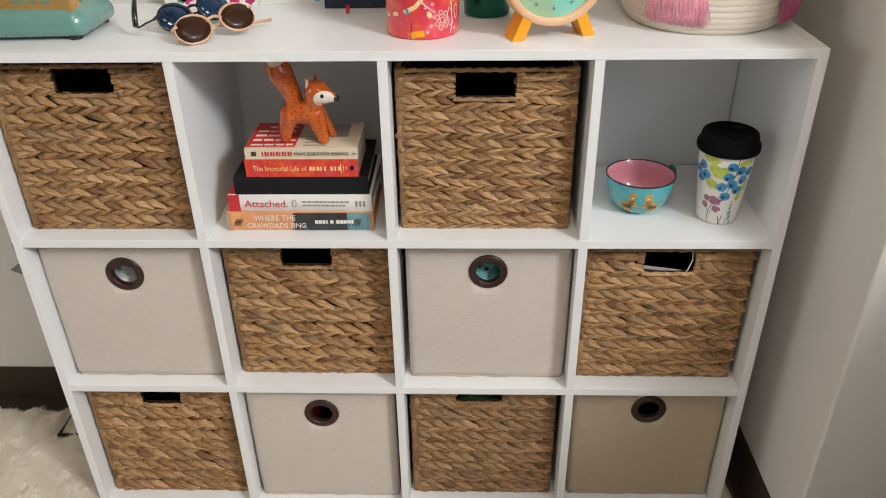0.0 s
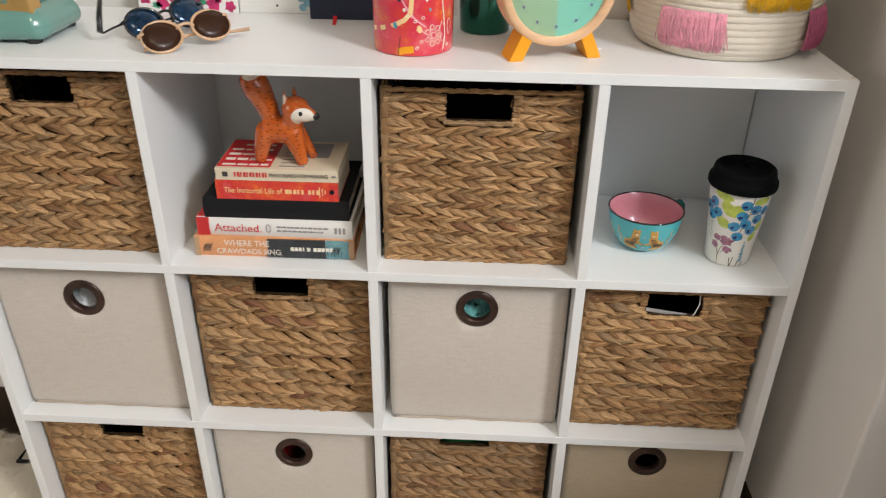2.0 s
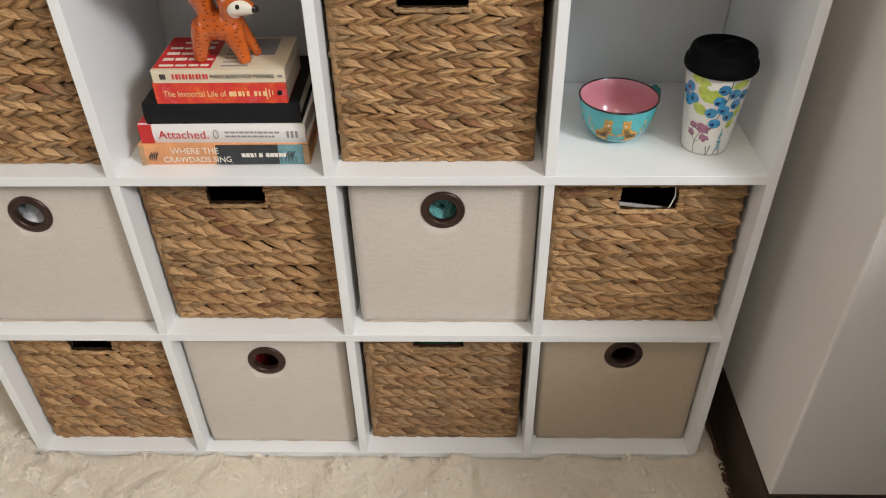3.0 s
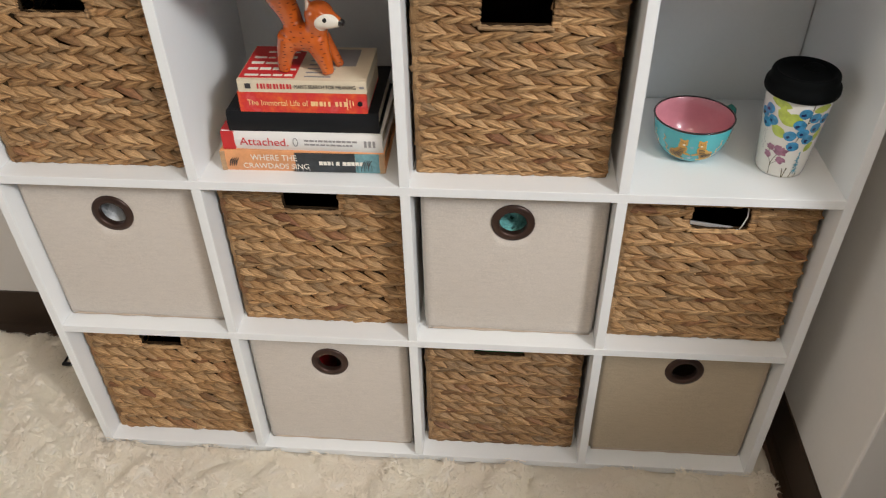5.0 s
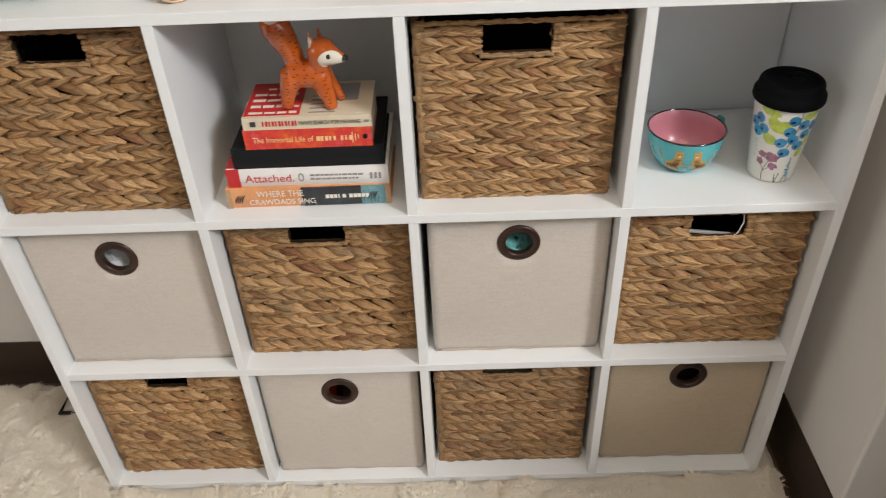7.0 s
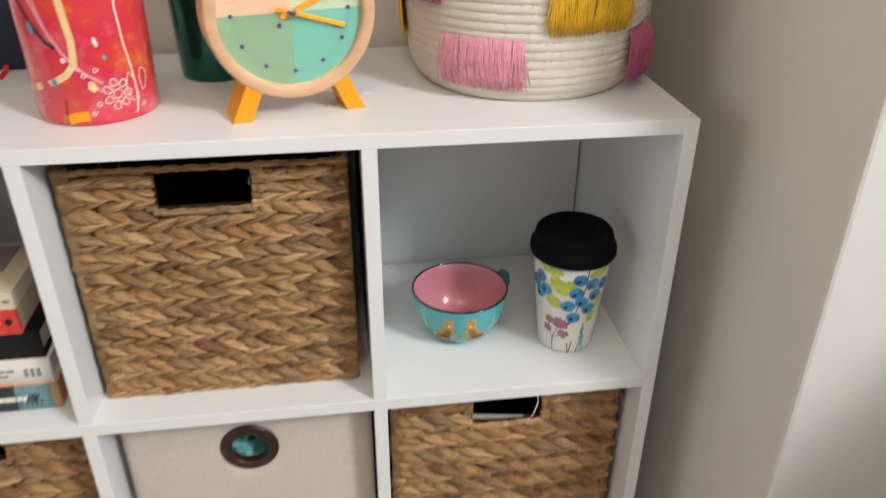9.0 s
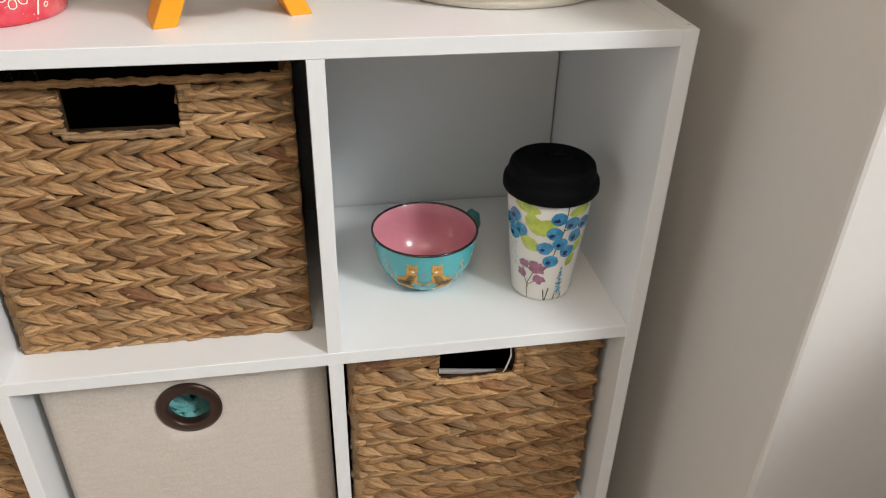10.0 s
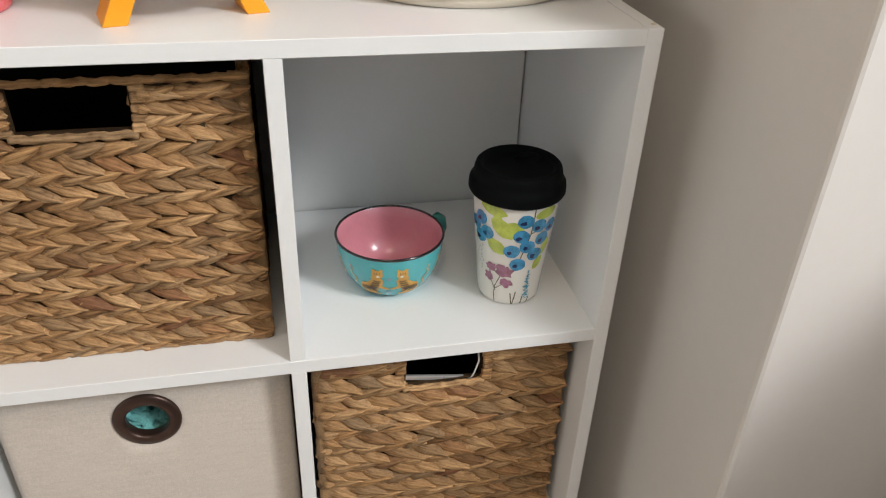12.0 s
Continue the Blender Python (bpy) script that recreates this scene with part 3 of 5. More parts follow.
def woven_basket(x0, x1, y, z, height, hx0, hx1, hz0, hz1, label, weave="wide", seed=1, depth=0.245):
    """Open-topped box basket; its front is plaited strand by strand round a hand hole (heights from its foot)."""
    rng = random.Random(seed)
    w = x1 - x0
    cx = (x0 + x1) / 2
    ob = thing("woven_basket", cx, y, z, label, "basket", "woven baskets in the shelf")
    l0, l1 = hx0 - cx, hx1 - cx
    h, t, f = height - 0.004, 0.005, 0.0105
    # front sheet; its dark colour stands for shade in the gaps of the weave
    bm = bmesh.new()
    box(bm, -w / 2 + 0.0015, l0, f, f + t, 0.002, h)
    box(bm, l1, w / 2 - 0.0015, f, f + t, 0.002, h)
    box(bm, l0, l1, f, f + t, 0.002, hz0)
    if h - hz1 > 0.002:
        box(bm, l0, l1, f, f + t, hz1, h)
    part("front_backing", bm, M_STRAW_GAP_SHADE, ob)
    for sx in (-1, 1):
        part("end_panel", boxed(sx * (w / 2 - 0.007) - 0.003, sx * (w / 2 - 0.007) + 0.003, f + t + 0.0005, depth - t, 0.0065, h), M_INNER_SHADE, ob)
    part("back_panel", boxed(-w / 2 + 0.004, w / 2 - 0.004, depth - t + 0.0005, depth, 0.0065, h), M_INNER_SHADE, ob)
    part("base_panel", boxed(-w / 2 + 0.004, w / 2 - 0.004, f + t + 0.0005, depth, 0.0, 0.006), M_INNER_SHADE, ob)
    # plaited rows of the front
    scale, skin = WEAVES[weave]
    pitch = height / round(height / (0.0238 * scale))
    step = 0.0245 * scale
    rows = round(height / pitch)
    meshes = LEAVES[weave]
    side = bmesh.new()
    for r in range(rows):
        zc = (r + 0.5) * pitch
        off = rng.uniform(0, step)
        slack = rng.uniform(-0.0015, 0.0015)
        for half in (1, -1):
            xx = -w / 2 + off - step * (1.0 if half > 0 else 1.45)
            while xx < w / 2 - 0.004:
                xx += step * rng.uniform(0.86, 1.14)
                zz = zc + half * pitch * 0.245 + slack + rng.uniform(-0.0012, 0.0012)
                lean = 1.0
                if zz > height - 0.0145:
                    zz, lean = height - 0.0145, 0.25
                src = meshes[rng.randrange(len(meshes))]
                half_l = 0.0215 * scale
                lo, hi = max(xx - half_l, -w / 2 + 0.0008), min(xx + half_l, w / 2 - 0.0008)
                if hz0 - 0.0068 < zz < hz1 + 0.006:
                    if l0 + 0.004 < xx < l1 - 0.004:
                        continue
                    if xx <= l0 + 0.004:
                        hi = min(hi, l0 - 0.001)
                    else:
                        lo = max(lo, l1 + 0.001)
                if hi - lo < 0.012 * scale:
                    continue
                xm = (lo + hi) / 2
                leaf = new("strand", src)
                leaf.parent = ob
                bow = 0.003 * math.sin(math.pi * (xm / w + 0.5)) * math.sin(math.pi * zz / height)
                leaf.matrix_basis = (pose(xm, f - 0.0035 - bow + rng.uniform(-0.0006, 0.0006), zz, rng.uniform(-12, 12) * lean, (half * 17 + rng.uniform(-5, 5)) * lean, rng.uniform(-12, -6))
                                     @ Matrix.Diagonal(((hi - lo) / (2 * half_l) * (rng.uniform(0.98, 1.08) if hi < w / 2 - 0.001 else 0.94), 1, rng.uniform(0.9, 1.1), 1)))
        # strands that turn the corner
        for sx in (-1, 1):
            turn_m = new("strand", CORNERS[weave][rng.randrange(5)])
            turn_m.parent = ob
            turn_m.matrix_basis = pose(sx * (w / 2 - 0.0005), f - 0.0052 + rng.uniform(-0.0004, 0.0004), zc + rng.uniform(-0.0008, 0.0008), 0, rng.uniform(-5, 5), 0) @ Matrix.Diagonal((sx, 1, pitch * rng.uniform(1.0, 1.08), 1))
        # both ends of the basket, seen edge-on
        for sx in (-1, 1):
            yy = 0.036
            while yy < depth - 0.02:
                for half in (1, -1):
                    src = meshes[rng.randrange(len(meshes))]
                    m = pose(sx * (w / 2 - 0.0062), yy, zc + half * pitch * 0.245, 0, half * 22, 90 * sx)
                    vs = [side.verts.new(m @ v.co) for v in src.vertices]
                    for p in src.polygons:
                        side.faces.new([vs[i] for i in p.vertices])
                yy += step
    part("end_weave", side, skin, ob, smooth=True, kind="stuff")
    # flat wrapped border beside the hand hole, then rim, hole edge and corners
    for q0, q1 in ((l0 - 0.012, l0 - 0.0005), (l1 + 0.0005, l1 + 0.012)):
        bm = bmesh.new()
        zz = hz0 - 0.002
        while zz < min(hz1 + 0.002, h - 0.006):
            tall = rng.uniform(0.006, 0.0095)
            box(bm, q0, q1, f - 0.0062 + rng.uniform(-0.0006, 0.0006), f - 0.0004, zz, zz + tall - 0.0006, bevel=0.0014, m=pose(0, 0, 0, 0, rng.uniform(-0.4, 0.4), 0))
            zz += tall
        part("hole_border", bm, skin, ob)
    e = 0.0034
    z_r = height - e
    part("rim", rope_edge([(-w / 2 + e, f - 0.003, z_r), (w / 2 - e, f - 0.003, z_r), (w / 2 - e, depth - e, z_r), (-w / 2 + e, depth - e, z_r), (-w / 2 + e, f - 0.003, z_r)], e), skin, ob, smooth=True)
    hole = [(l0 - 0.004, f - 0.0042, hz0 - 0.0030), ((l0 + l1) / 2, f - 0.0046, hz0 - 0.0034), (l1 + 0.004, f - 0.0042, hz0 - 0.0030)]
    part("hand_hole_edge", rope_edge(hole, 0.0038), skin, ob, smooth=True)
    part("foot_edge", rope_edge([(-w / 2 + e, f - 0.003, 0.0030), (w / 2 - e, f - 0.003, 0.0030)], 0.0028), skin, ob, smooth=True)
    # frayed ends
    bm = bmesh.new()
    for k in range(9):
        px, pz = rng.uniform(-w / 2 + 0.02, w / 2 - 0.02), rng.uniform(0.03, height - 0.03)
        if l0 - 0.02 < px < l1 + 0.02 and pz > hz0 - 0.015:
            continue
        a = Vector((px, -0.001, pz))
        d = Vector((rng.uniform(-1, 1), -0.25, rng.uniform(-0.5, 0.5))) * rng.uniform(0.005, 0.011)
        sweep([a, a + d * 0.5 + Vector((0, -0.0015, 0.001)), a + d], [0.0006, 0.0005, 0.0002], 5, bm)
    part("loose_fibre", bm, skin, ob, kind="stuff")
    return ob


Z0, Z1, Z2 = T, P + T, 2 * P + T
woven_basket(0.0175, 0.2865, 0.031, Z2, 0.271, 0.117, 0.204, 0.227, 0.264, "natural brown woven hyacinth basket with a rectangular hand hole", seed=11)
woven_basket(0.6165, 0.8845, 0.034, Z2, 0.262, 0.705, 0.792, 0.218, 0.257, "natural tan woven hyacinth basket, its top a little below the shelf", "fine", seed=12)
woven_basket(0.3175, 0.5955, 0.034, Z1, 0.270, 0.416, 0.498, 0.227, 0.266, "golden brown woven hyacinth basket pushed into a cube", "coarse", seed=13)
woven_basket(0.9145, 1.1885, 0.030, Z1, 0.264, 1.011, 1.091, 0.219, 0.259, "coarse golden woven basket with a white-cased device inside", "coarse", seed=14)
woven_basket(0.0185, 0.2880, 0.026, Z0, 0.270, 0.121, 0.194, 0.2285, 0.266, "golden brown woven hyacinth basket in the lowest row", "coarse", seed=15)
woven_basket(0.6180, 0.8880, 0.030, Z0, 0.270, 0.704, 0.786, 0.2355, 0.266, "dark brown woven basket holding bright green cloth", "brown", seed=16)

# what shows in the hand holes


def tablet():
    ob = thing("tablet_device", 1.052, 0.046, Z1 + 0.006, "slim dark device with a bright metal edge and white cord", "device")
    bm = boxed(-0.075, 0.085, 0.0, 0.010, 0.0, 0.2000, bevel=0.003, segments=2)
    bm.transform(pose(0, 0, 0, 0, 2.0, 0))
    part("body", bm, M_BLACK, ob)
    bm = boxed(-0.085, 0.024, -0.0040, -0.0002, 0.2085, 0.2140, bevel=0.0010, segments=2)
    bm.transform(pose(0, 0, 0, 0, 8.0, 0))
    edge = part("metal_edge", bm, M_SILVER, ob, "bright silver edge")
    for k in range(7):
        bm = boxed(-0.030 + 0.0035 * k, -0.0285 + 0.0035 * k, -0.0046, -0.0041, 0.2098, 0.2125)
        bm.transform(pose(0, 0, 0, 0, 8.0, 0))
        part("slot", bm, M_GREY_INK, edge)
    cord = [(0.028, -0.004, 0.208), (0.032, -0.006, 0.216), (0.037, -0.006, 0.234), (0.0365, -0.003, 0.246), (0.033, 0.0, 0.251)]
    part("cord", sweep(cord, 0.0010, 8), M_CERAMIC, ob, "thin white cord", smooth=True)
    bm = lathe([(0.0030, 0), (0.0030, 0.003), (0.002, 0.004)], 16)
    bm.transform(pose(0.027, -0.004, 0.2095, 90))
    part("plug", bm, M_CHROME, ob, smooth=True)


tablet()


def heap(name, x, y, z, rx, ry, rz, material, label, category, rough, freq, seed):
    """A soft bulging lump that stands on its foot."""
    bm = bmesh.new()
    bmesh.ops.create_icosphere(bm, subdivisions=5, radius=1.0)
    for v in bm.verts:
        n = noise.noise(v.co * freq + Vector((seed, 0, 0))) + 0.5 * noise.noise(v.co * freq * 2.3 + Vector((0, seed, 0)))
        v.co = v.co * (1 + rough * n)
        v.co.z = max(v.co.z, -0.97)
        v.co = Vector((v.co.x * rx, v.co.y * ry, (v.co.z + 0.97) * rz))
    ob = part(name, bm, material, smooth=True)
    ob.location = (x, y, z)
    return tagged(ob, label=label, category=category)


heap("green_cloth", 0.765, 0.119, Z0 + 0.0065, 0.085, 0.070, 0.131, M_GREENC, "folded bright green cloth in the basket", "cloth", 0.12, 3.0, 4)

# ---- fabric bins with a ring pull ----


def fabric_bin(x0, x1, y, z, gx, gz, material, label, seed, height=0.268, depth=0.25):
    w, cx = x1 - x0, (x0 + x1) / 2
    ob = thing("fabric_bin", cx, y, z, label, "storage bin", "fabric bins in the shelf")
    hx, r_in = gx - cx, 0.0215
    # front: sheet with a round hole, edges rolled to the back
    bm = bmesh.new()
    n, c = 64, 0.015
    border = []
    for k in range(n):
        a = 2 * math.pi * k / n
        dx, dz = math.cos(a), math.sin(a)
        sx = ((w / 2 - hx) / dx if dx > 0 else (-w / 2 - hx) / dx) if abs(dx) > 1e-6 else 9
        sz = ((height - gz) / dz if dz > 0 else -gz / dz) if abs(dz) > 1e-6 else 9
        s = min(sx, sz)
        border.append((hx + dx * s, gz + dz * s))
    for bx, bz in ((-w / 2, 0), (w / 2, 0), (w / 2, height), (-w / 2, height)):
        k = min(range(n), key=lambda q: (border[q][0] - bx) ** 2 + (border[q][1] - bz) ** 2)
        border[k] = (bx, bz)

    def rolled(x, zz):
        """Rounds the lower corners, bulges the sheet a little."""
        for sx in (-1, 1):
            ex, ez = sx * (w / 2 - c), c
            if sx * (x - ex) > 0 and zz < ez:
                d = Vector((x - ex, zz - ez))
                if d.length > c:
                    d = d.normalized() * c
                x, zz = ex + d.x, ez + d.y
        e = min(w / 2 - abs(x), zz)
        back = 0.006 * (1 - min(1, max(0, e) / 0.008)) ** 2
        wave = 0.0016 * noise.noise(Vector((x * 9 + seed, zz * 7, seed)))
        bulge = -0.0035 * math.cos(math.pi * x / w) * math.sin(math.pi * min(1, max(0, zz / height)))
        return Vector((x, 0.003 + back + wave + bulge, zz))

    rings = []
    for q in range(15):
        f = q / 14
        g = f ** 0.8
        rings.append([bm.verts.new(rolled(hx + r_in * math.cos(2 * math.pi * k / n) * (1 - g) + (border[k][0] - hx) * g, gz + r_in * math.sin(2 * math.pi * k / n) * (1 - g) + (border[k][1] - gz) * g)) for k in range(n)])
    for a, b in zip(rings, rings[1:]):
        for k in range(n):
            bm.faces.new((a[k], b[k], b[(k + 1) % n], a[(k + 1) % n]))
    bmesh.ops.recalc_face_normals(bm, faces=bm.faces)
    front = part("front_panel", bm, material, ob, smooth=True)
    sol = front.modifiers.new("thickness", "SOLIDIFY")
    sol.thickness, sol.offset = 0.0025, 0.0
    bm = bmesh.new()
    box(bm, -w / 2, -w / 2 + 0.004, 0.009, depth, 0.001, height, bevel=0.0012)
    box(bm, w / 2 - 0.004, w / 2, 0.009, depth, 0.001, height, bevel=0.0012)
    box(bm, -w / 2 + 0.004, w / 2 - 0.004, depth - 0.004, depth, 0.001, height)
    box(bm, -w / 2 + 0.004, w / 2 - 0.004, 0.009, depth - 0.004, 0.0, 0.004)
    part("body", bm, material, ob)
    # added black sheet behind the front, open at the hole: painted shade inside
    bm = bmesh.new()
    for q0, q1, z0, z1 in ((-w / 2 + 0.005, hx - 0.03, 0.006, height - 0.004), (hx + 0.03, w / 2 - 0.005, 0.006, height - 0.004), (hx - 0.03, hx + 0.03, 0.006, gz - 0.027), (hx - 0.03, hx + 0.03, gz + 0.027, height - 0.004)):
        box(bm, q0, q1, 0.012, 0.014, z0, z1)
    part("lining", bm, M_BIN_SHADE, ob)
    # bound lower edge
    seam = [(-w / 2 + 0.004 + (w - 0.008) * k / 24, 0.0062 - 0.0006 * math.sin(k), 0.0024 + 0.0005 * math.sin(k * 1.3)) for k in range(25)]
    part("piping", sweep(seam, 0.0023, 8), M_SEAM, ob, smooth=True)
    # bronze ring
    prof = [(0.0205, 0.008), (0.0195, 0.0), (0.0202, -0.0028), (0.0220, -0.0040), (0.0255, -0.0036), (0.0300, -0.0026), (0.0318, -0.0008), (0.0318, 0.001), (0.0290, 0.002)]
    bm = lathe(prof, 64, cap0=False, cap1=False)
    bm.transform(pose(hx, 0.0, gz, -90))
    bmesh.ops.recalc_face_normals(bm, faces=bm.faces)
    ring = part("grommet", bm, M_BRONZE, ob, "dark bronze ring", smooth=True)
    return ob


fabric_bin(0.0170, 0.2895, 0.026, Z1, 0.155, 0.2190, M_LINEN, "pale beige linen storage bin with a bronze ring, packed full", 2)
fabric_bin(0.6230, 0.8930, 0.027, Z1, 0.757, 0.2250, M_LINEN, "pale beige linen storage bin with teal yarn behind its ring", 5)
fabric_bin(0.3190, 0.5905, 0.020, Z0, 0.456, 0.2195, M_LINEN, "pale beige linen storage bin with a bronze ring", 7)
fabric_bin(0.9190, 1.1925, 0.030, Z0, 1.054, 0.2260, M_TAN, "darker tan linen storage bin with an empty bronze ring", 9)
heap("crumpled_bag", 0.155, 0.100, Z1 + 0.0045, 0.10, 0.062, 0.126, M_BAG, "crumpled translucent white plastic bag inside the bin", "bag", 0.14, 4.5, 2)


def yarn_ball(x, y, z, r):
    ob = thing("yarn_skein", x, y, z, "chunky teal knitting yarn wound in a skein", "yarn")
    bm = bmesh.new()
    ball(bm, (0, 0, r * 1.02), (r * 0.84, r * 0.56, r * 0.95), 32, 16)
    part("core", bm, M_YARN_SHADE, ob, smooth=True)
    rng = random.Random(8)
    bm = bmesh.new()
    for k in range(46):
        tilt, turn = rng.uniform(-60, 60), rng.uniform(0, 180)
        m = pose(0, 0, r * 1.02) @ Matrix.Diagonal((0.92, 0.64, 1.03, 1)) @ pose(0, 0, 0, 90 + tilt, 0, turn)
        pts = [m @ Vector((r * math.cos(a), r * math.sin(a), 0.0)) for a in [2 * math.pi * q / 40 for q in range(40)]]
        sweep(pts, [0.0046 * (0.62 + 0.55 * abs(math.sin(q * 1.57))) for q in range(40)], 7, bm, closed=True)
    for v in bm.verts:
        v.co.z = max(v.co.z, 0.0)
    part("winding", bm, M_YARN, ob, smooth=True, kind="stuff")
    return ob


yarn_ball(0.757, 0.114, Z1 + 0.0045, 0.122)
tin = thing("red_box", 0.44, 0.046, Z0 + 0.0045, "small red and grey carton inside the bin", "box")
part("body", boxed(-0.05, 0.000, 0.02, 0.07, 0, 0.214, bevel=0.002), M_RED_COVER, tin)
part("lid", boxed(-0.052, 0.002, 0.018, 0.072, 0.2145, 0.222, bevel=0.002), M_GREYP, tin, "grey lid")

# ---- the stack of books ----


def book(name, x, y, z, w, d, h, cover, label, turn=0.0, hard=True, pages=None, spine=None):
    """A book lying flat, its spine to the front."""
    ob = thing(name, x, y, z, label, "book", "books in the stack", turn)
    b = 0.0028 if hard else 0.0008
    inset = 0.004 if hard else 0.0006
    part("front_cover", boxed(-w / 2, w / 2, 0.0062, d, h - b, h, bevel=0.0006), cover, ob)
    part("back_cover", boxed(-w / 2, w / 2, 0.0062, d, 0, b, bevel=0.0006), cover, ob)
    bm = bmesh.new()
    n = 10
    ring = lambda xx: [bm.verts.new((xx, (0.003 - 0.003 * math.sin(math.pi * k / n)) if hard else 0.0004, h * k / n)) for k in range(n + 1)] + [bm.verts.new((xx, 0.006, h)), bm.verts.new((xx, 0.006, 0))]
    a, c = ring(-w / 2), ring(w / 2)
    for k in range(n + 3):
        bm.faces.new((a[k], c[k], c[(k + 1) % (n + 3)], a[(k + 1) % (n + 3)]))
    bm.faces.new(a), bm.faces.new(list(reversed(c)))
    bmesh.ops.recalc_face_normals(bm, faces=bm.faces)
    part("spine", bm, spine or cover, ob, smooth=False)
    part("page_block", boxed(-w / 2 + inset, w / 2 - inset, 0.0064, d - inset, b + 0.0002, h - b - 0.0002), pages or M_PAPER, ob)
    return ob


def panel(name, ob, x0, x1, z0, z1, material, y=-0.0004, label=""):
    return part(name, boxed(x0, x1, y, 0.0024, z0, z1), material, ob, label)


BZ = Z2
B1, B2, B3, B4, B5 = 0.0325, 0.0290, 0.0310, 0.0300, 0.0180
b = book("hardback_book", 0.457, 0.032, BZ, 0.234, 0.162, B1, M_ORANGE_COVER, "hardback novel with a peach, black and teal painted spine", 0.6, pages=M_PAPER_TAN)
panel("spine_night_panel", b, -0.010, 0.075, 0.0016, B1 - 0.0016, M_NAVY_COVER)
for gx in (-0.1168, 0.1100):
    panel("spine_gold_band", b, gx, gx + 0.0068, 0.0012, B1 - 0.0012, M_PAPER_TAN)
panel("spine_teal_panel", b, 0.0755, 0.1095, 0.0016, B1 - 0.0016, M_TEAL_COVER)
rng = random.Random(3)
for k in range(7):
    bx = -0.012 + 0.004 * k + rng.uniform(-0.001, 0.001)
    hz = rng.uniform(0.003, 0.006)
    panel("spine_reed", b, bx, bx + 0.0012, 0.0018, 0.0018 + hz, M_GREY_INK if k % 2 else M_INK, -0.0005)
for k in range(5):
    bx = 0.078 + 0.005 * k
    panel("spine_reed", b, bx, bx + 0.0007, 0.004, rng.uniform(0.009, 0.018), M_NAVY_COVER, -0.0009)
for cx in (-0.1, 0.0895):
    bm = bmesh.new()
    for k in range(4):
        sweep([(cx + 0.003 * k - 0.005, -0.0006, 0.009), (cx + 0.003 * k - 0.003, -0.0008, 0.0165), (cx + 0.003 * k + 0.001, -0.0006, 0.0225)], [0.0004, 0.0011, 0.0003], 6, bm)
    part("spine_ornament", bm, M_INK, b)
lettering("title_line", "WHERE THE", 0.0135, b, M_PALE_INK, -0.040, -0.0006, 0.0230, 0.066)
lettering("title_line", "CRAWDADS SING", 0.0120, b, M_PALE_INK, -0.038, -0.0006, 0.0095, 0.094)
for k, wd in enumerate((0.0052, 0.005, 0.0044, 0.0022, 0.005)):
    panel("name_bar", b, 0.024 + 0.0060 * k, 0.024 + 0.0060 * k + wd, 0.0130, 0.0190, M_PALE_INK, -0.0008)
for k, wd in enumerate((0.0052, 0.0056, 0.0048, 0.005, 0.0046)):
    panel("name_bar", b, 0.0575 + 0.0060 * k, 0.0575 + 0.0060 * k + wd, 0.0130, 0.0190, M_PALE_INK, -0.0008)

b = book("hardback_book", 0.459, 0.035, BZ + B1, 0.227, 0.160, B2, M_WHITE_COVER, "white hardback book with a red spine end and red title", -0.6)
panel("spine_red_panel", b, -0.1135, -0.0955, 0.0008, B2 - 0.0008, M_RED_COVER)
part("cover_red_strip", boxed(-0.1137, -0.094, 0.004, 0.159, B2 - 0.0006, B2 + 0.0005), M_RED_COVER, b)
lettering("title_line", "Attached.", 0.0175, b, M_RED_INK, -0.053, -0.0006, 0.0135, 0.069)
ring = [(-0.0085 + 0.0032 * math.cos(q), -0.0006, 0.015 + 0.0062 * math.sin(q)) for q in [2 * math.pi * k / 16 for k in range(16)]]
part("spine_ornament", sweep(ring, 0.0006, 5, closed=True), M_GREY_INK, b)
for row in (0.0165, 0.0105):
    xx = 0.004
    while xx < 0.078 - (0.006 if row < 0.012 else 0):
        wd = rng.uniform(0.003, 0.0075)
        panel("small_print_bar", b, xx, xx + wd, row, row + 0.0024, M_GREY_INK, -0.0006)
        xx += wd + 0.0014
for k in range(3):
    panel("imprint_mark", b, 0.088 + 0.006 * k, 0.0915 + 0.006 * k, 0.010, 0.0195, M_GREY_INK, -0.0006)

b = book("hardback_book", 0.4640, 0.036, BZ + B1 + B2, 0.210, 0.150, B3, M_BLACK, "plain black hardback book in the stack", 0.5)
b = book("paperback_book", 0.4680, 0.037, BZ + B1 + B2 + B3, 0.174, 0.110, B4, M_FLAME, "flame orange and red paperback with pale title", 0.4, hard=False)
lettering("title_line", "The Immortal Life of", 0.0120, b, M_YELLOW_INK, -0.034, -0.0006, 0.0140, 0.083)
for k, wd in enumerate((0.006, 0.004, 0.005, 0.003, 0.0035, 0.004, 0.003, 0.0045)):
    panel("name_bar", b, 0.0115 + 0.0058 * k + (0.004 if k > 4 else 0), 0.0115 + 0.0058 * k + (0.004 if k > 4 else 0) + wd * 0.85, 0.0105, 0.0170, M_YELLOW_INK, -0.0006)
bm = lathe([(0.0034, -0.0004), (0.0034, 0.0010)], 20)
bm.transform(pose(0.078, 0, 0.015, 90))
part("imprint_mark", bm, M_BLACK, b)
for k in range(3):
    panel("spine_ornament", b, 0.060 + 0.004 * k, 0.0612 + 0.004 * k, 0.006 + 0.003 * k, 0.022 - 0.002 * k, M_YELLOW_INK, -0.0006)
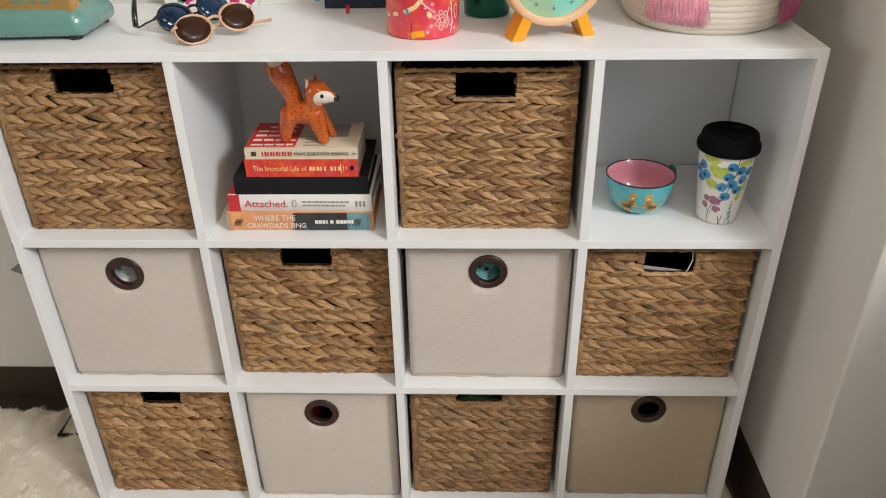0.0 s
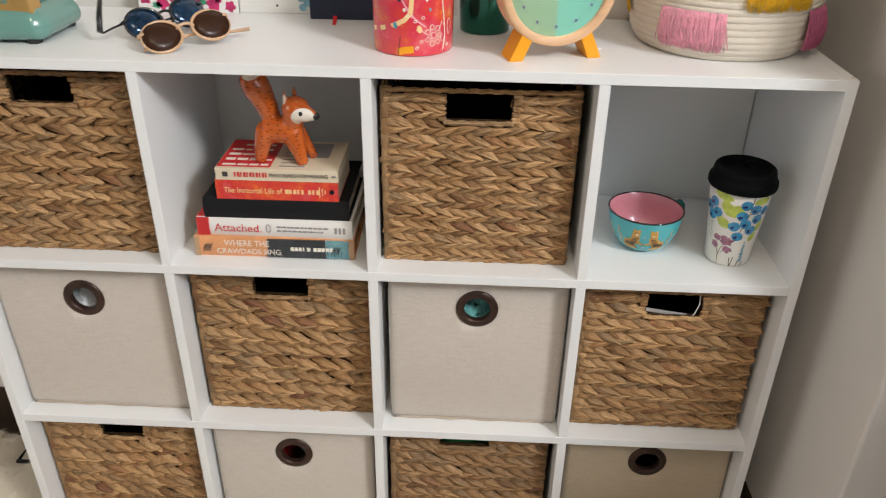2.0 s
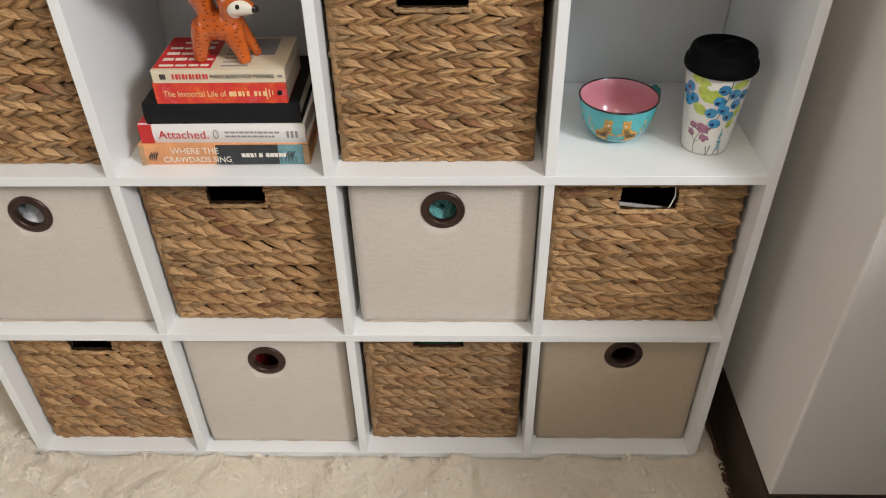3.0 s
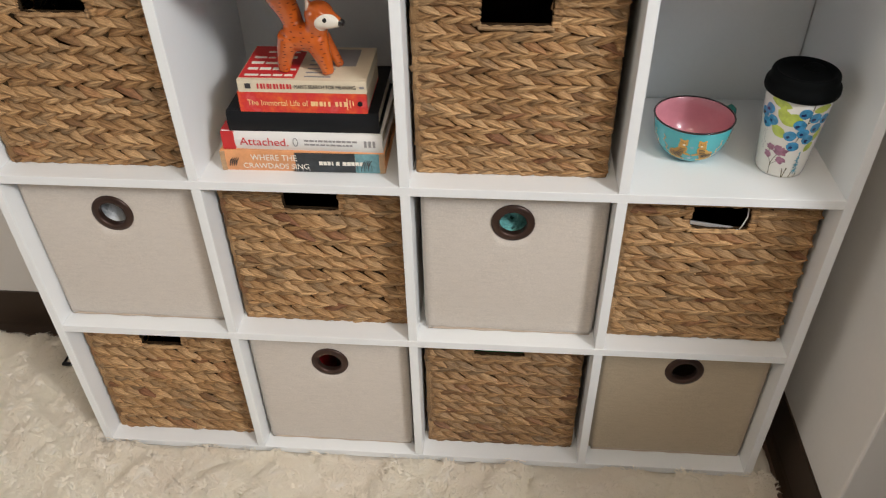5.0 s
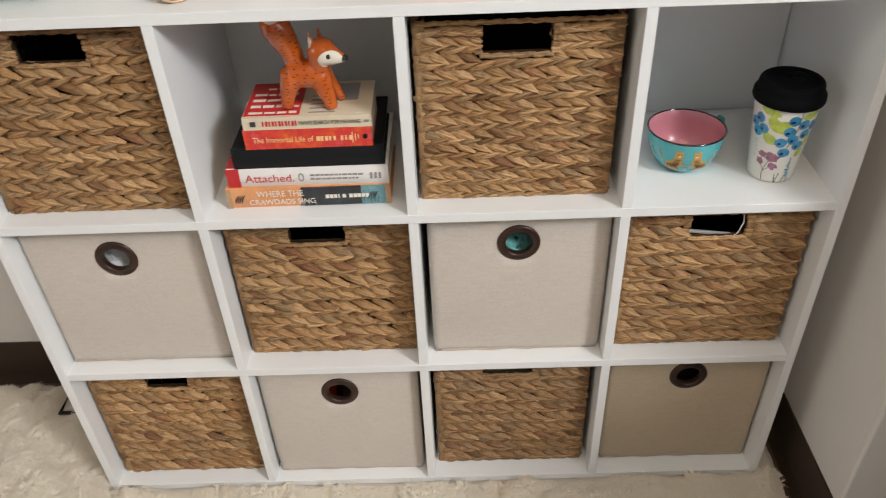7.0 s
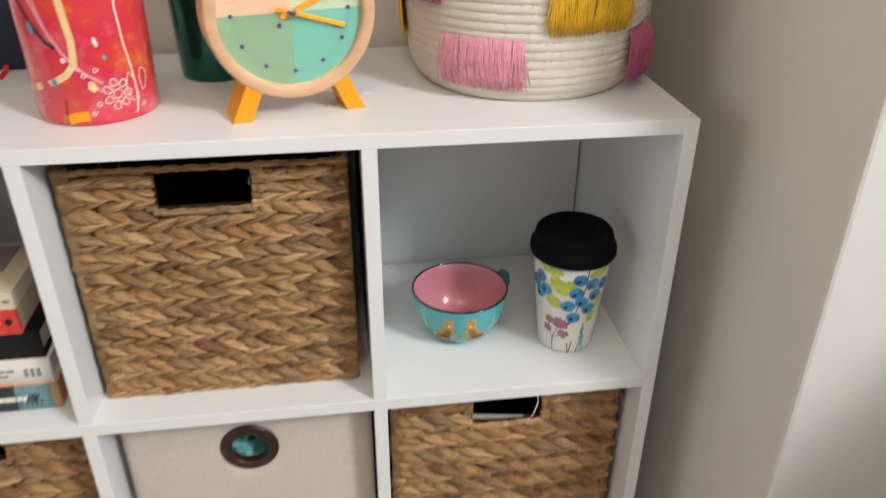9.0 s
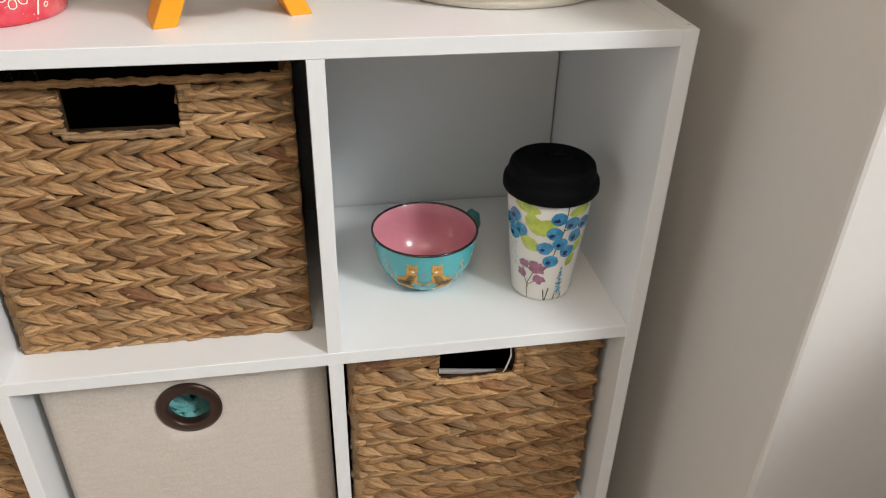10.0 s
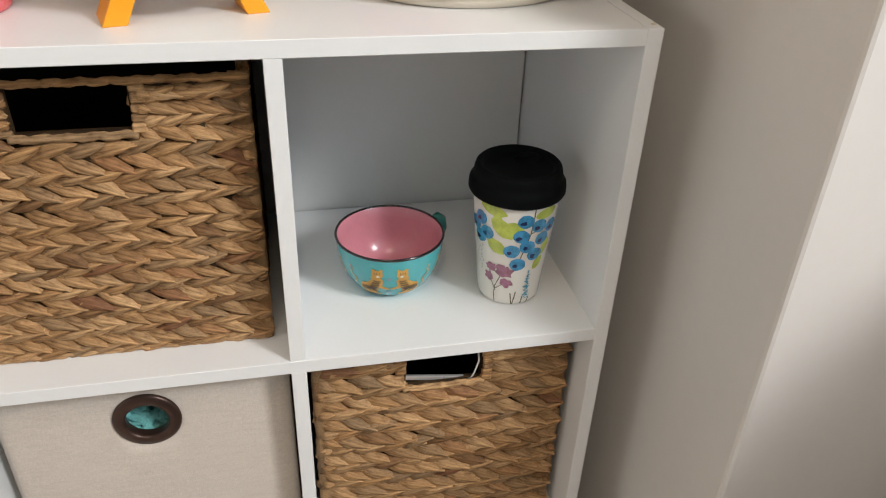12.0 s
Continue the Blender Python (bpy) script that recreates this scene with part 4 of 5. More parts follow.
b = book("paperback_book", 0.4700, 0.036, BZ + B1 + B2 + B3 + B4, 0.173, 0.106, B5, M_CREAM_COVER, "cream and red paperback book beneath the fox figurine", 0.3, hard=False)
part("cover_red_panel", boxed(-0.0855, -0.010, 0.0066, 0.1045, B5 - 0.0004, B5 + 0.0004), M_RED_COVER, b)
for k in range(5):
    xx = -0.079 + 0.004 * (k == 4) * 4
    while xx < -0.020:
        wd = rng.uniform(0.006, 0.019)
        part("cover_letter_bar", boxed(xx, min(xx + wd, -0.013), 0.011 + 0.018 * k, 0.011 + 0.018 * k + rng.uniform(0.004, 0.0075), B5 + 0.0001, B5 + 0.0007), M_PALE_INK, b)
        xx += wd + 0.003
for k in range(5):
    part("cover_letter_bar", boxed(0.002, 0.002 + rng.uniform(0.02, 0.045), 0.010 + 0.012 * k, 0.0135 + 0.012 * k, B5 - 0.0001, B5 + 0.0003), M_GREY_INK, b)
part("cover_picture", boxed(0.030, 0.066, 0.045, 0.098, B5 - 0.0001, B5 + 0.0004), M_GREY_INK, b)
part("cover_picture", boxed(0.006, 0.028, 0.072, 0.098, B5 - 0.0001, B5 + 0.0005), M_NAVY_COVER, b)
lettering("title_line", "MAN'S SEARCH FOR MEANING", 0.0080, b, M_INK, 0.031, -0.0006, 0.0088, 0.082)
panel("imprint_mark", b, -0.0765, -0.0690, 0.0055, 0.0125, M_INK, -0.0006)
for k in range(11):
    panel("name_bar", b, -0.0600 + 0.0044 * k, -0.0580 + 0.0044 * k + 0.0010 * (k % 2), 0.0055, 0.0125, M_RED_INK, -0.0006)
panel("small_print_bar", b, 0.077, 0.083, 0.0075, 0.0105, M_GREY_INK, -0.0006)

# ---- fox figurine ----


def fox(x, y, z):
    bm = bmesh.new()
    # trunk, four legs, tail, neck, head, ears
    sweep([(-0.024, 0.000, 0.038), (-0.014, -0.001, 0.044), (0.000, -0.003, 0.0455), (0.016, -0.004, 0.046), (0.027, -0.004, 0.041)], [0.0165, 0.0195, 0.0195, 0.0195, 0.0175], 16, bm)
    for lx, ly, lean in ((-0.0255, -0.010, -0.004), (0.026, -0.012, 0.006), (-0.027, 0.007, -0.003), (0.030, 0.012, 0.012)):
        k = 1.0 if ly < 0 else 0.72
        sweep([(lx * 0.70, ly * 0.6, 0.044), (lx * 0.92, ly * 0.9, 0.029), (lx + lean * 0.5, ly, 0.014), (lx + lean, ly * 1.08, 0.0)], [0.0170 * k, 0.0132 * k, 0.0098 * k, 0.0082 * k], 14, bm)
    sweep([(-0.014, 0.004, 0.044), (-0.0135, 0.004, 0.060), (-0.0165, 0.003, 0.074), (-0.0235, 0.002, 0.091), (-0.0300, 0.001, 0.106), (-0.0335, 0.000, 0.118), (-0.0335, 0.0, 0.127), (-0.0330, 0.0, 0.133)],
          [0.0155, 0.0140, 0.0148, 0.0178, 0.0198, 0.0178, 0.0110, 0.0035], 18, bm)
    sweep([(0.017, -0.004, 0.046), (0.021, -0.006, 0.060), (0.024, -0.008, 0.074)], [0.015, 0.0150, 0.0165], 14, bm)
    ball(bm, (0.027, -0.009, 0.079), (0.0195, 0.0180, 0.0185), 22, 12)
    sweep([(0.032, -0.012, 0.0775), (0.045, -0.016, 0.0750), (0.055, -0.0185, 0.0740), (0.0620, -0.020, 0.0735)], [0.0170, 0.0112, 0.0066, 0.0040], 16, bm)
    for ex, ey, tx in ((0.0150, -0.013, 0.0135), (0.0235, 0.004, 0.0225)):
        sweep([(ex, ey, 0.086), (ex - 0.0005, ey, 0.095), (tx, ey - 0.001, 0.1075)], [0.0070, 0.0052, 0.0012], 12, bm, flat=0.6)
    ob = part("fox_figurine", bm, M_FOX, smooth=True)
    ob.matrix_world = pose(x, y, z, 0, 0, -4)
    rm = ob.modifiers.new("fuse", "REMESH")
    rm.mode, rm.voxel_size, rm.use_smooth_shade = "VOXEL", 0.0016, True
    sm = ob.modifiers.new("soften", "SMOOTH")
    sm.factor, sm.iterations = 0.5, 6
    return tagged(ob, label="glossy orange ceramic fox figurine with white face on books", category="figurine")


fox(0.4725, 0.072, BZ + B1 + B2 + B3 + B4 + B5 + 0.0008)

# ---- painted ware ----


def on_turned(prof, ang, z, lift=0.0005):
    """The point of a turned wall at an angle (degrees) and height."""
    zs, rs = [p[1] for p in prof], [p[0] for p in prof]
    r = float(np.interp(z, zs, rs)) + lift
    return Vector((r * math.cos(radians(ang)), r * math.sin(radians(ang)), z))


def decal(bm, prof, ang, z, outline, lift=0.0005):
    """A painted shape: an outline in metres (along, up) laid on the turned wall as a thin skin."""
    r = on_turned(prof, 0, z, 0).x
    n = len(outline)
    cs, cz = sum(p[0] for p in outline) / n, sum(p[1] for p in outline) / n
    place = lambda s, u: bm.verts.new(on_turned(prof, ang + math.degrees(s / r), z + u, lift))
    c = place(cs, cz)
    mid = [place(cs + (s - cs) * 0.55, cz + (u - cz) * 0.55) for s, u in outline]
    out = [place(s, u) for s, u in outline]
    for k in range(n):
        bm.faces.new((c, mid[k], mid[(k + 1) % n]))
        bm.faces.new((mid[k], out[k], out[(k + 1) % n], mid[(k + 1) % n]))
    return bm


def blob_outline(w, h, spin=0.0, n=16, wob=0.06, seed=0, tip=0.0):
    rng = random.Random(seed)
    pts = []
    for k in range(n):
        a = 2 * math.pi * k / n
        q = 1 + rng.uniform(-wob, wob)
        x, y = w / 2 * math.cos(a) * q, h / 2 * math.sin(a) * q * (1 - tip * abs(math.cos(a)) ** 3)
        c, s = math.cos(radians(spin)), math.sin(radians(spin))
        pts.append((x * c - y * s, x * s + y * c))
    return pts


def stroke(bm, prof, ang, pts, width, lift=0.0006):
    """A painted line over (along, height) points on the turned wall."""
    r = on_turned(prof, 0, pts[0][1], 0).x
    rows = []
    for i, (s, z) in enumerate(pts):
        a, b = pts[max(0, i - 1)], pts[min(len(pts) - 1, i + 1)]
        d = Vector((b[0] - a[0], b[1] - a[1]))
        d = d.normalized() if d.length else Vector((0, 1))
        o = Vector((-d.y, d.x)) * width / 2
        rows.append([bm.verts.new(on_turned(prof, ang + math.degrees((s + q * o.x) / r), z + q * o.y, lift)) for q in (-1, 1)])
    for p, q in zip(rows, rows[1:]):
        bm.faces.new((p[0], q[0], q[1], p[1]))
    return bm


def travel_mug(x, y, z):
    ob = thing("travel_mug", x, y, z, "white ceramic travel mug painted with berries and flowers, black lid", "mug")
    ob.scale = (1, 1, 1.012)
    wall = [(0.0285, 0.0), (0.0310, 0.0015), (0.0325, 0.006), (0.0360, 0.045), (0.0405, 0.090), (0.0435, 0.128)]
    part("cup", lathe(wall + [(0.0410, 0.128), (0.0380, 0.090), (0.0330, 0.040), (0.0290, 0.006), (0.001, 0.005)], 72), M_CERAMIC, ob, smooth=True)
    lid = [(0.0440, 0.1185), (0.0482, 0.1190), (0.0500, 0.1212), (0.0500, 0.1260), (0.0490, 0.1300), (0.0462, 0.1325), (0.0440, 0.1338), (0.0432, 0.1370), (0.0428, 0.1415), (0.0416, 0.1450), (0.0395, 0.1470),
           (0.0365, 0.1465), (0.0345, 0.1430), (0.0325, 0.1410), (0.0200, 0.1405), (0.0005, 0.1405)]
    lid = [(r if r < 0.044 else 0.044 + (r - 0.044) * 0.62, h) for r, h in lid]
    cap = part("lid", lathe(lid, 72, cap0=False), M_SILICONE, ob, "black silicone lid", smooth=True)
    # sip mound and its mouth
    bm = bmesh.new()
    ball(bm, (0.016, 0.018, 0.1390), (0.0150, 0.0130, 0.0068), 24, 10)
    part("sip_mound", bm, M_SILICONE, cap, smooth=True)
    bm = lathe([(0.0065, 0), (0.0065, 0.0008)], 20)
    bm.transform(pose(0.010, 0.014, 0.1452) @ Matrix.Diagonal((1.3, 0.6, 1, 1)))
    part("sip_mouth", bm, M_SILICONE, cap)
    front = -102.0
    # shapes by (along, height) from the middle of the front
    berries = [(0.0070, 0.104), (0.0215, 0.0975), (0.0040, 0.0870), (0.0265, 0.0820), (0.0110, 0.0745), (-0.0040, 0.0690), (0.0195, 0.0645), (0.0030, 0.0535), (0.0370, 0.0940)]
    far = [(-0.0310, 0.0850), (-0.0400, 0.0990), (-0.0400, 0.0780), (-0.0480, 0.0900)]
    leaves = [(-0.0150, 0.094, 0.030, 0.017, -40, 1), (-0.0050, 0.096, 0.024, 0.013, 10, 2), (-0.0200, 0.072, 0.023, 0.015, -35, 3), (0.0300, 0.110, 0.028, 0.012, 8, 4), (-0.0260, 0.112, 0.030, 0.012, -10, 5),
              (0.0330, 0.0700, 0.020, 0.010, 70, 6), (0.0250, 0.0520, 0.017, 0.010, 60, 7), (-0.0200, 0.1030, 0.020, 0.009, -60, 8)]
    for s, u, w, h, a, k in leaves:
        part("painted_leaf", decal(bmesh.new(), wall, front, u, [(p + s, q) for p, q in blob_outline(w, h, a, 18, 0.05, k, 0.4)], 0.0003), M_LEAF, ob)
    bm = bmesh.new()
    stroke(bm, wall, front, [(0.0155, 0.118), (0.0150, 0.105), (0.0140, 0.090), (0.0105, 0.076), (0.0050, 0.058)], 0.0011)
    stroke(bm, wall, front, [(0.0140, 0.090), (0.0240, 0.094), (0.0330, 0.093)], 0.0010)
    stroke(bm, wall, front, [(0.0120, 0.080), (0.0180, 0.072), (0.0190, 0.065)], 0.0009)
    part("painted_twig", bm, M_STEM, ob)
    for i, (s, u) in enumerate(berries + far):
        part("painted_berry", decal(bmesh.new(), wall, front, u, [(p + s, q) for p, q in blob_outline(0.0160, 0.0150, 0, 18, 0.05, i)], 0.0008), M_BERRY, ob)
        part("painted_berry_crown", decal(bmesh.new(), wall, front, u - 0.0018, [(p + s - 0.0022, q) for p, q in blob_outline(0.0058, 0.0052, 20, 9, 0.35, i + 40)], 0.0011), M_BERRY_DARK, ob)
    for i, (s, u, w, h) in enumerate([(-0.0235, 0.0460, 0.0105, 0.0085), (-0.0090, 0.0430, 0.0150, 0.0110), (-0.0250, 0.0340, 0.0080, 0.0090), (-0.0065, 0.0295, 0.0105, 0.0080), (-0.0135, 0.0480, 0.0080, 0.0060)]):
        part("painted_flower", decal(bmesh.new(), wall, front, u, [(p + s, q) for p, q in blob_outline(w * 1.25, h * 1.25, 0, 15, 0.28, i + 7)], 0.0006), M_MAUVE, ob)
    bm = bmesh.new()
    stroke(bm, wall, front, [(-0.0165, 0.003), (-0.0170, 0.014), (-0.0160, 0.024), (-0.0105, 0.040)], 0.0008)
    stroke(bm, wall, front, [(-0.0168, 0.018), (-0.0210, 0.029), (-0.0230, 0.042)], 0.0007)
    stroke(bm, wall, front, [(-0.0165, 0.021), (-0.0100, 0.027), (-0.0070, 0.028)], 0.0007)
    for s0, s1, top in ((0.0010, -0.0010, 0.017), (0.0018, 0.0040, 0.019), (0.0100, 0.0110, 0.012), (0.0165, 0.0180, 0.010)):
        stroke(bm, wall, front, [(s0, 0.002), ((s0 + s1) / 2, top * 0.55), (s1, top)], 0.0011)
    part("painted_stem", bm, M_STEM, ob)
    rng = random.Random(5)
    bm = bmesh.new()
    for k in range(22):
        u = 0.010 + 0.0016 * k
        decal(bm, wall, front, u, [(p + 0.0155 + rng.uniform(-0.0044, 0.0044) * (1.1 - k / 30), q) for p, q in blob_outline(0.0023, 0.0021, 0, 7, 0.3, k)], 0.0005)
    part("painted_spire", bm, M_SKY, ob)
    bm = bmesh.new()
    for k in range(10):
        a = rng.uniform(-0.043, -0.034)
        stroke(bm, wall, front, [(a, 0.038 + 0.003 * k), (a + 0.002, 0.040 + 0.003 * k), (a + 0.001, 0.042 + 0.003 * k)], 0.0006)
    part("painted_sprig", bm, M_GREY_INK, ob)
    return ob


travel_mug(1.1275, 0.0830, Z2)


def bowl(x, y, z):
    ob = thing("small_bowl", x, y, z, "turquoise ceramic bowl with pink inside and gold painted figures", "bowl")
    wall = [(0.0260, 0.0), (0.0290, 0.0010), (0.0330, 0.0040), (0.0425, 0.0130), (0.0495, 0.0260), (0.0532, 0.0400), (0.0552, 0.0530), (0.0558, 0.0590)]
    shell = part("outside", lathe(wall + [(0.0562, 0.0605), (0.0550, 0.0612)], 72, cap1=False), M_TEAL, ob, smooth=True)
    inside = [(0.0550, 0.0612), (0.0536, 0.0600), (0.0515, 0.0480), (0.0470, 0.0300), (0.0400, 0.0160), (0.0300, 0.0075), (0.0150, 0.0045), (0.0005, 0.0040)]
    part("inside", lathe(inside, 72, cap0=False), M_PINK, ob, "glossy pink inside", smooth=True)
    pts = [(0.0553 * math.cos(2 * math.pi * k / 72), 0.0553 * math.sin(2 * math.pi * k / 72), 0.0606) for k in range(72)]
    part("rim", sweep(pts, 0.0014, 8, closed=True), M_RIM, ob, "black rim", smooth=True)
    # loop handle at the back
    m = pose(0, 0, 0, 0, 0, 28)
    loop = [m @ Vector(p) for p in ((0.0605, 0, 0.0530), (0.0630, 0, 0.0550), (0.0680, 0, 0.0510), (0.0700, 0, 0.0420), (0.0650, 0, 0.0310), (0.0570, 0, 0.0250), (0.0510, 0, 0.0230))]
    part("handle", sweep(loop, [0.0055, 0.0052, 0.005, 0.005, 0.005, 0.005, 0.005], 12, flat=1.5), M_TEAL_DEEP, ob, "dark teal handle", smooth=True)
    front = -98.6
    for side in (-1, 1):
        gold, dark = bmesh.new(), bmesh.new()
        for s, u, w, h, a in ((0.0205, 0.0195, 0.0165, 0.0140, 30), (0.0165, 0.0260, 0.0150, 0.0120, -35), (0.0130, 0.0320, 0.0105, 0.0150, -12), (0.0125, 0.0410, 0.0105, 0.0095, 0), (0.0070, 0.0225, 0.0120, 0.0042, 18),
                              (0.0150, 0.0105, 0.0130, 0.0038, -6), (0.0260, 0.0140, 0.0100, 0.0042, 55), (0.0165, 0.0460, 0.0034, 0.0034, 0), (0.0088, 0.0460, 0.0034, 0.0034, 0)):
            decal(gold, wall, front, u + 0.002, [(side * (p + s), q) for p, q in blob_outline(w * 1.14, h * 1.12, a, 16, 0.10, int(s * 1e4))][::side], 0.0005 + 0.00008 * (u > 0.02))
        part("painted_gold_figure", gold, M_GOLD, ob)
        pale = bmesh.new()
        decal(pale, wall, front, 0.0405, [(side * (p + 0.0118), q) for p, q in blob_outline(0.0036, 0.0026, 0, 12, 0.08, 3)][::side], 0.0009)
        part("painted_muzzle", pale, M_PALE_INK, ob)
        for k in range(8):
            s, u = 0.0130 + 0.0017 * k, 0.0165 + 0.0010 * (k % 3)
            stroke(dark, wall, front, [(side * s, u), (side * (s + 0.0016), u + 0.0034), (side * (s + 0.0006), u + 0.0076)], 0.0010, 0.0012)
        for k in range(5):
            stroke(dark, wall, front, [(side * (0.0088 + 0.0008 * k), 0.0345 - 0.0030 * k), (side * (0.0125 + 0.0008 * k), 0.0338 - 0.0030 * k), (side * (0.0160 + 0.0012 * k), 0.0350 - 0.0030 * k)], 0.0013, 0.0017)
        for k in range(3):
            stroke(dark, wall, front, [(side * (0.0100 + 0.0025 * k), 0.0430), (side * (0.0103 + 0.0025 * k), 0.0445), (side * (0.0100 + 0.0025 * k), 0.0458)], 0.0006, 0.0012)
        part("painted_stripes", dark, M_INK, ob)
        for s0, lift in ((0.032, 0.0), (0.050, 0.002), (0.066, 0.003)):
            bm = stroke(bmesh.new(), wall, front, [(side * (s0 + 0.0022 * math.sin(k * 1.25) + 0.0006 * k), 0.020 + lift + 0.0026 * k) for k in range(11)], 0.0013)
            part("painted_squiggle", bm, M_GOLD, ob)
    for s, u, q in ((-0.0004, 0.0370, 0.0034), (-0.0010, 0.0160, 0.0040)):
        star = [((q if k % 2 == 0 else q * 0.45) * math.cos(math.pi * k / 5 + math.pi / 2) + s, (q if k % 2 == 0 else q * 0.45) * math.sin(math.pi * k / 5 + math.pi / 2)) for k in range(10)]
        part("painted_star", decal(bmesh.new(), wall, front, u, star), M_BLUEP, ob)
    return ob


bowl(1.0065, 0.117, Z2)

# ---- things on top of the shelf ----
ZT = Z_TOP


def rope_basket(x, y, z):
    ob = thing("rope_basket", x, y, z, "cream coiled cotton rope basket with pink, magenta and yellow fringe", "basket")
    coil, turns = 0.0086, 24

    def radius(h):
        return 0.1205 - 0.012 * max(0, 1 - h / 0.03) ** 2 + 0.006 * math.sin(min(1, h / 0.12) * math.pi / 2)

    prof = [(0.0005, 0.0015), (0.104, 0.0005)]
    for k in range(turns):
        for q in range(7):
            a = -75 + 150 * q / 6
            h = (k + 0.5) * coil + coil * 0.5 * math.sin(radians(a))
            prof.append((radius(h) - 0.0018 + 0.0021 * math.cos(radians(a)), h))
    top = turns * coil
    prof += [(radius(top) - 0.006, top), (radius(top) - 0.009, top - 0.005), (0.105, 0.03), (0.095, 0.010), (0.0005, 0.009)]
    bm = lathe(prof, 120, cap0=False, cap1=False)
    for v in bm.verts:
        a = math.atan2(v.co.y, v.co.x)
        g = 1 + 0.006 * math.sin(3 * a + 1.0) + 0.004 * math.sin(5 * a) + 0.002 * noise.noise(v.co * 60)
        v.co.x *= g
        v.co.y *= g
        v.co.z += 0.0006 * math.sin(a * 40 + v.co.z * 900) * (v.co.z > 0.004)
    part("coil_wall", bm, M_ROPE, ob, smooth=True)
    # stitches that wrap the coils
    bm = bmesh.new()
    rng = random.Random(21)
    for k in range(2, turns):
        for s in range(46):
            a = -170 + 160 * (s + rng.uniform(-0.25, 0.25)) / 46
            h = k * coil
            c, sn = math.cos(radians(a)), math.sin(radians(a))
            r = radius(h) * 1.004
            t = Vector((-sn, c, 0)) * 0.0022
            p0, p1 = Vector((r * c, r * sn, h - 0.0018)) - t, Vector((r * c, r * sn, h + 0.0018)) + t
            sweep([p0, (p0 + p1) / 2 + Vector((c, sn, 0)) * 0.0006, p1], [0.0002, 0.00033, 0.0002], 4, bm)
    part("stitching", bm, M_ROPE, ob, kind="stuff")

    def fringe(a_mid, span, z_top, drop, material, label, seed, flare=0.0):
        rng = random.Random(seed)
        bm = bmesh.new()
        n = 300
        for k in range(n):
            a = radians(a_mid + span * (rng.random() - 0.5))
            c, sn = math.cos(a), math.sin(a)
            r = radius(z_top) * 1.012
            sway = rng.gauss(0, 0.0050)
            ln = drop * rng.uniform(0.90, 1.05)
            pts = []
            for q in range(5):
                f = q / 4
                off = 0.0015 + 0.0030 * math.sin(math.pi * f) * rng.uniform(0.7, 1.3) + flare * f * rng.uniform(0.5, 1.3)
                h = z_top - ln * f
                rr = radius(max(0, h)) * 1.012 + off
                pts.append(Vector((rr * c - sn * sway * f, rr * sn + c * sway * f, h)))
            sweep(pts, [0.00045, 0.0005, 0.0005, 0.00045, 0.0003], 4, bm)
        return part("fringe", bm, material, ob, label, smooth=True, kind="stuff")

    fringe(-122, 38, 0.0640, 0.050, M_TPINK, "pale pink yarn fringe", 1)
    fringe(-36, 30, 0.0650, 0.050, M_TMAG, "magenta yarn fringe", 2, 0.010)
    fringe(-73, 40, 0.1180, 0.050, M_TYEL, "yellow yarn fringe", 3)
    fringe(-196, 36, 0.0900, 0.050, M_TYEL, "yellow yarn fringe", 4)
    fringe(-160, 36, 0.1400, 0.050, M_TMAG, "magenta yarn fringe", 5)
    fringe(-118, 36, 0.1750, 0.050, M_TPINK, "pale pink yarn fringe", 6)
    return ob


rope_basket(1.0800, 0.1760, ZT)


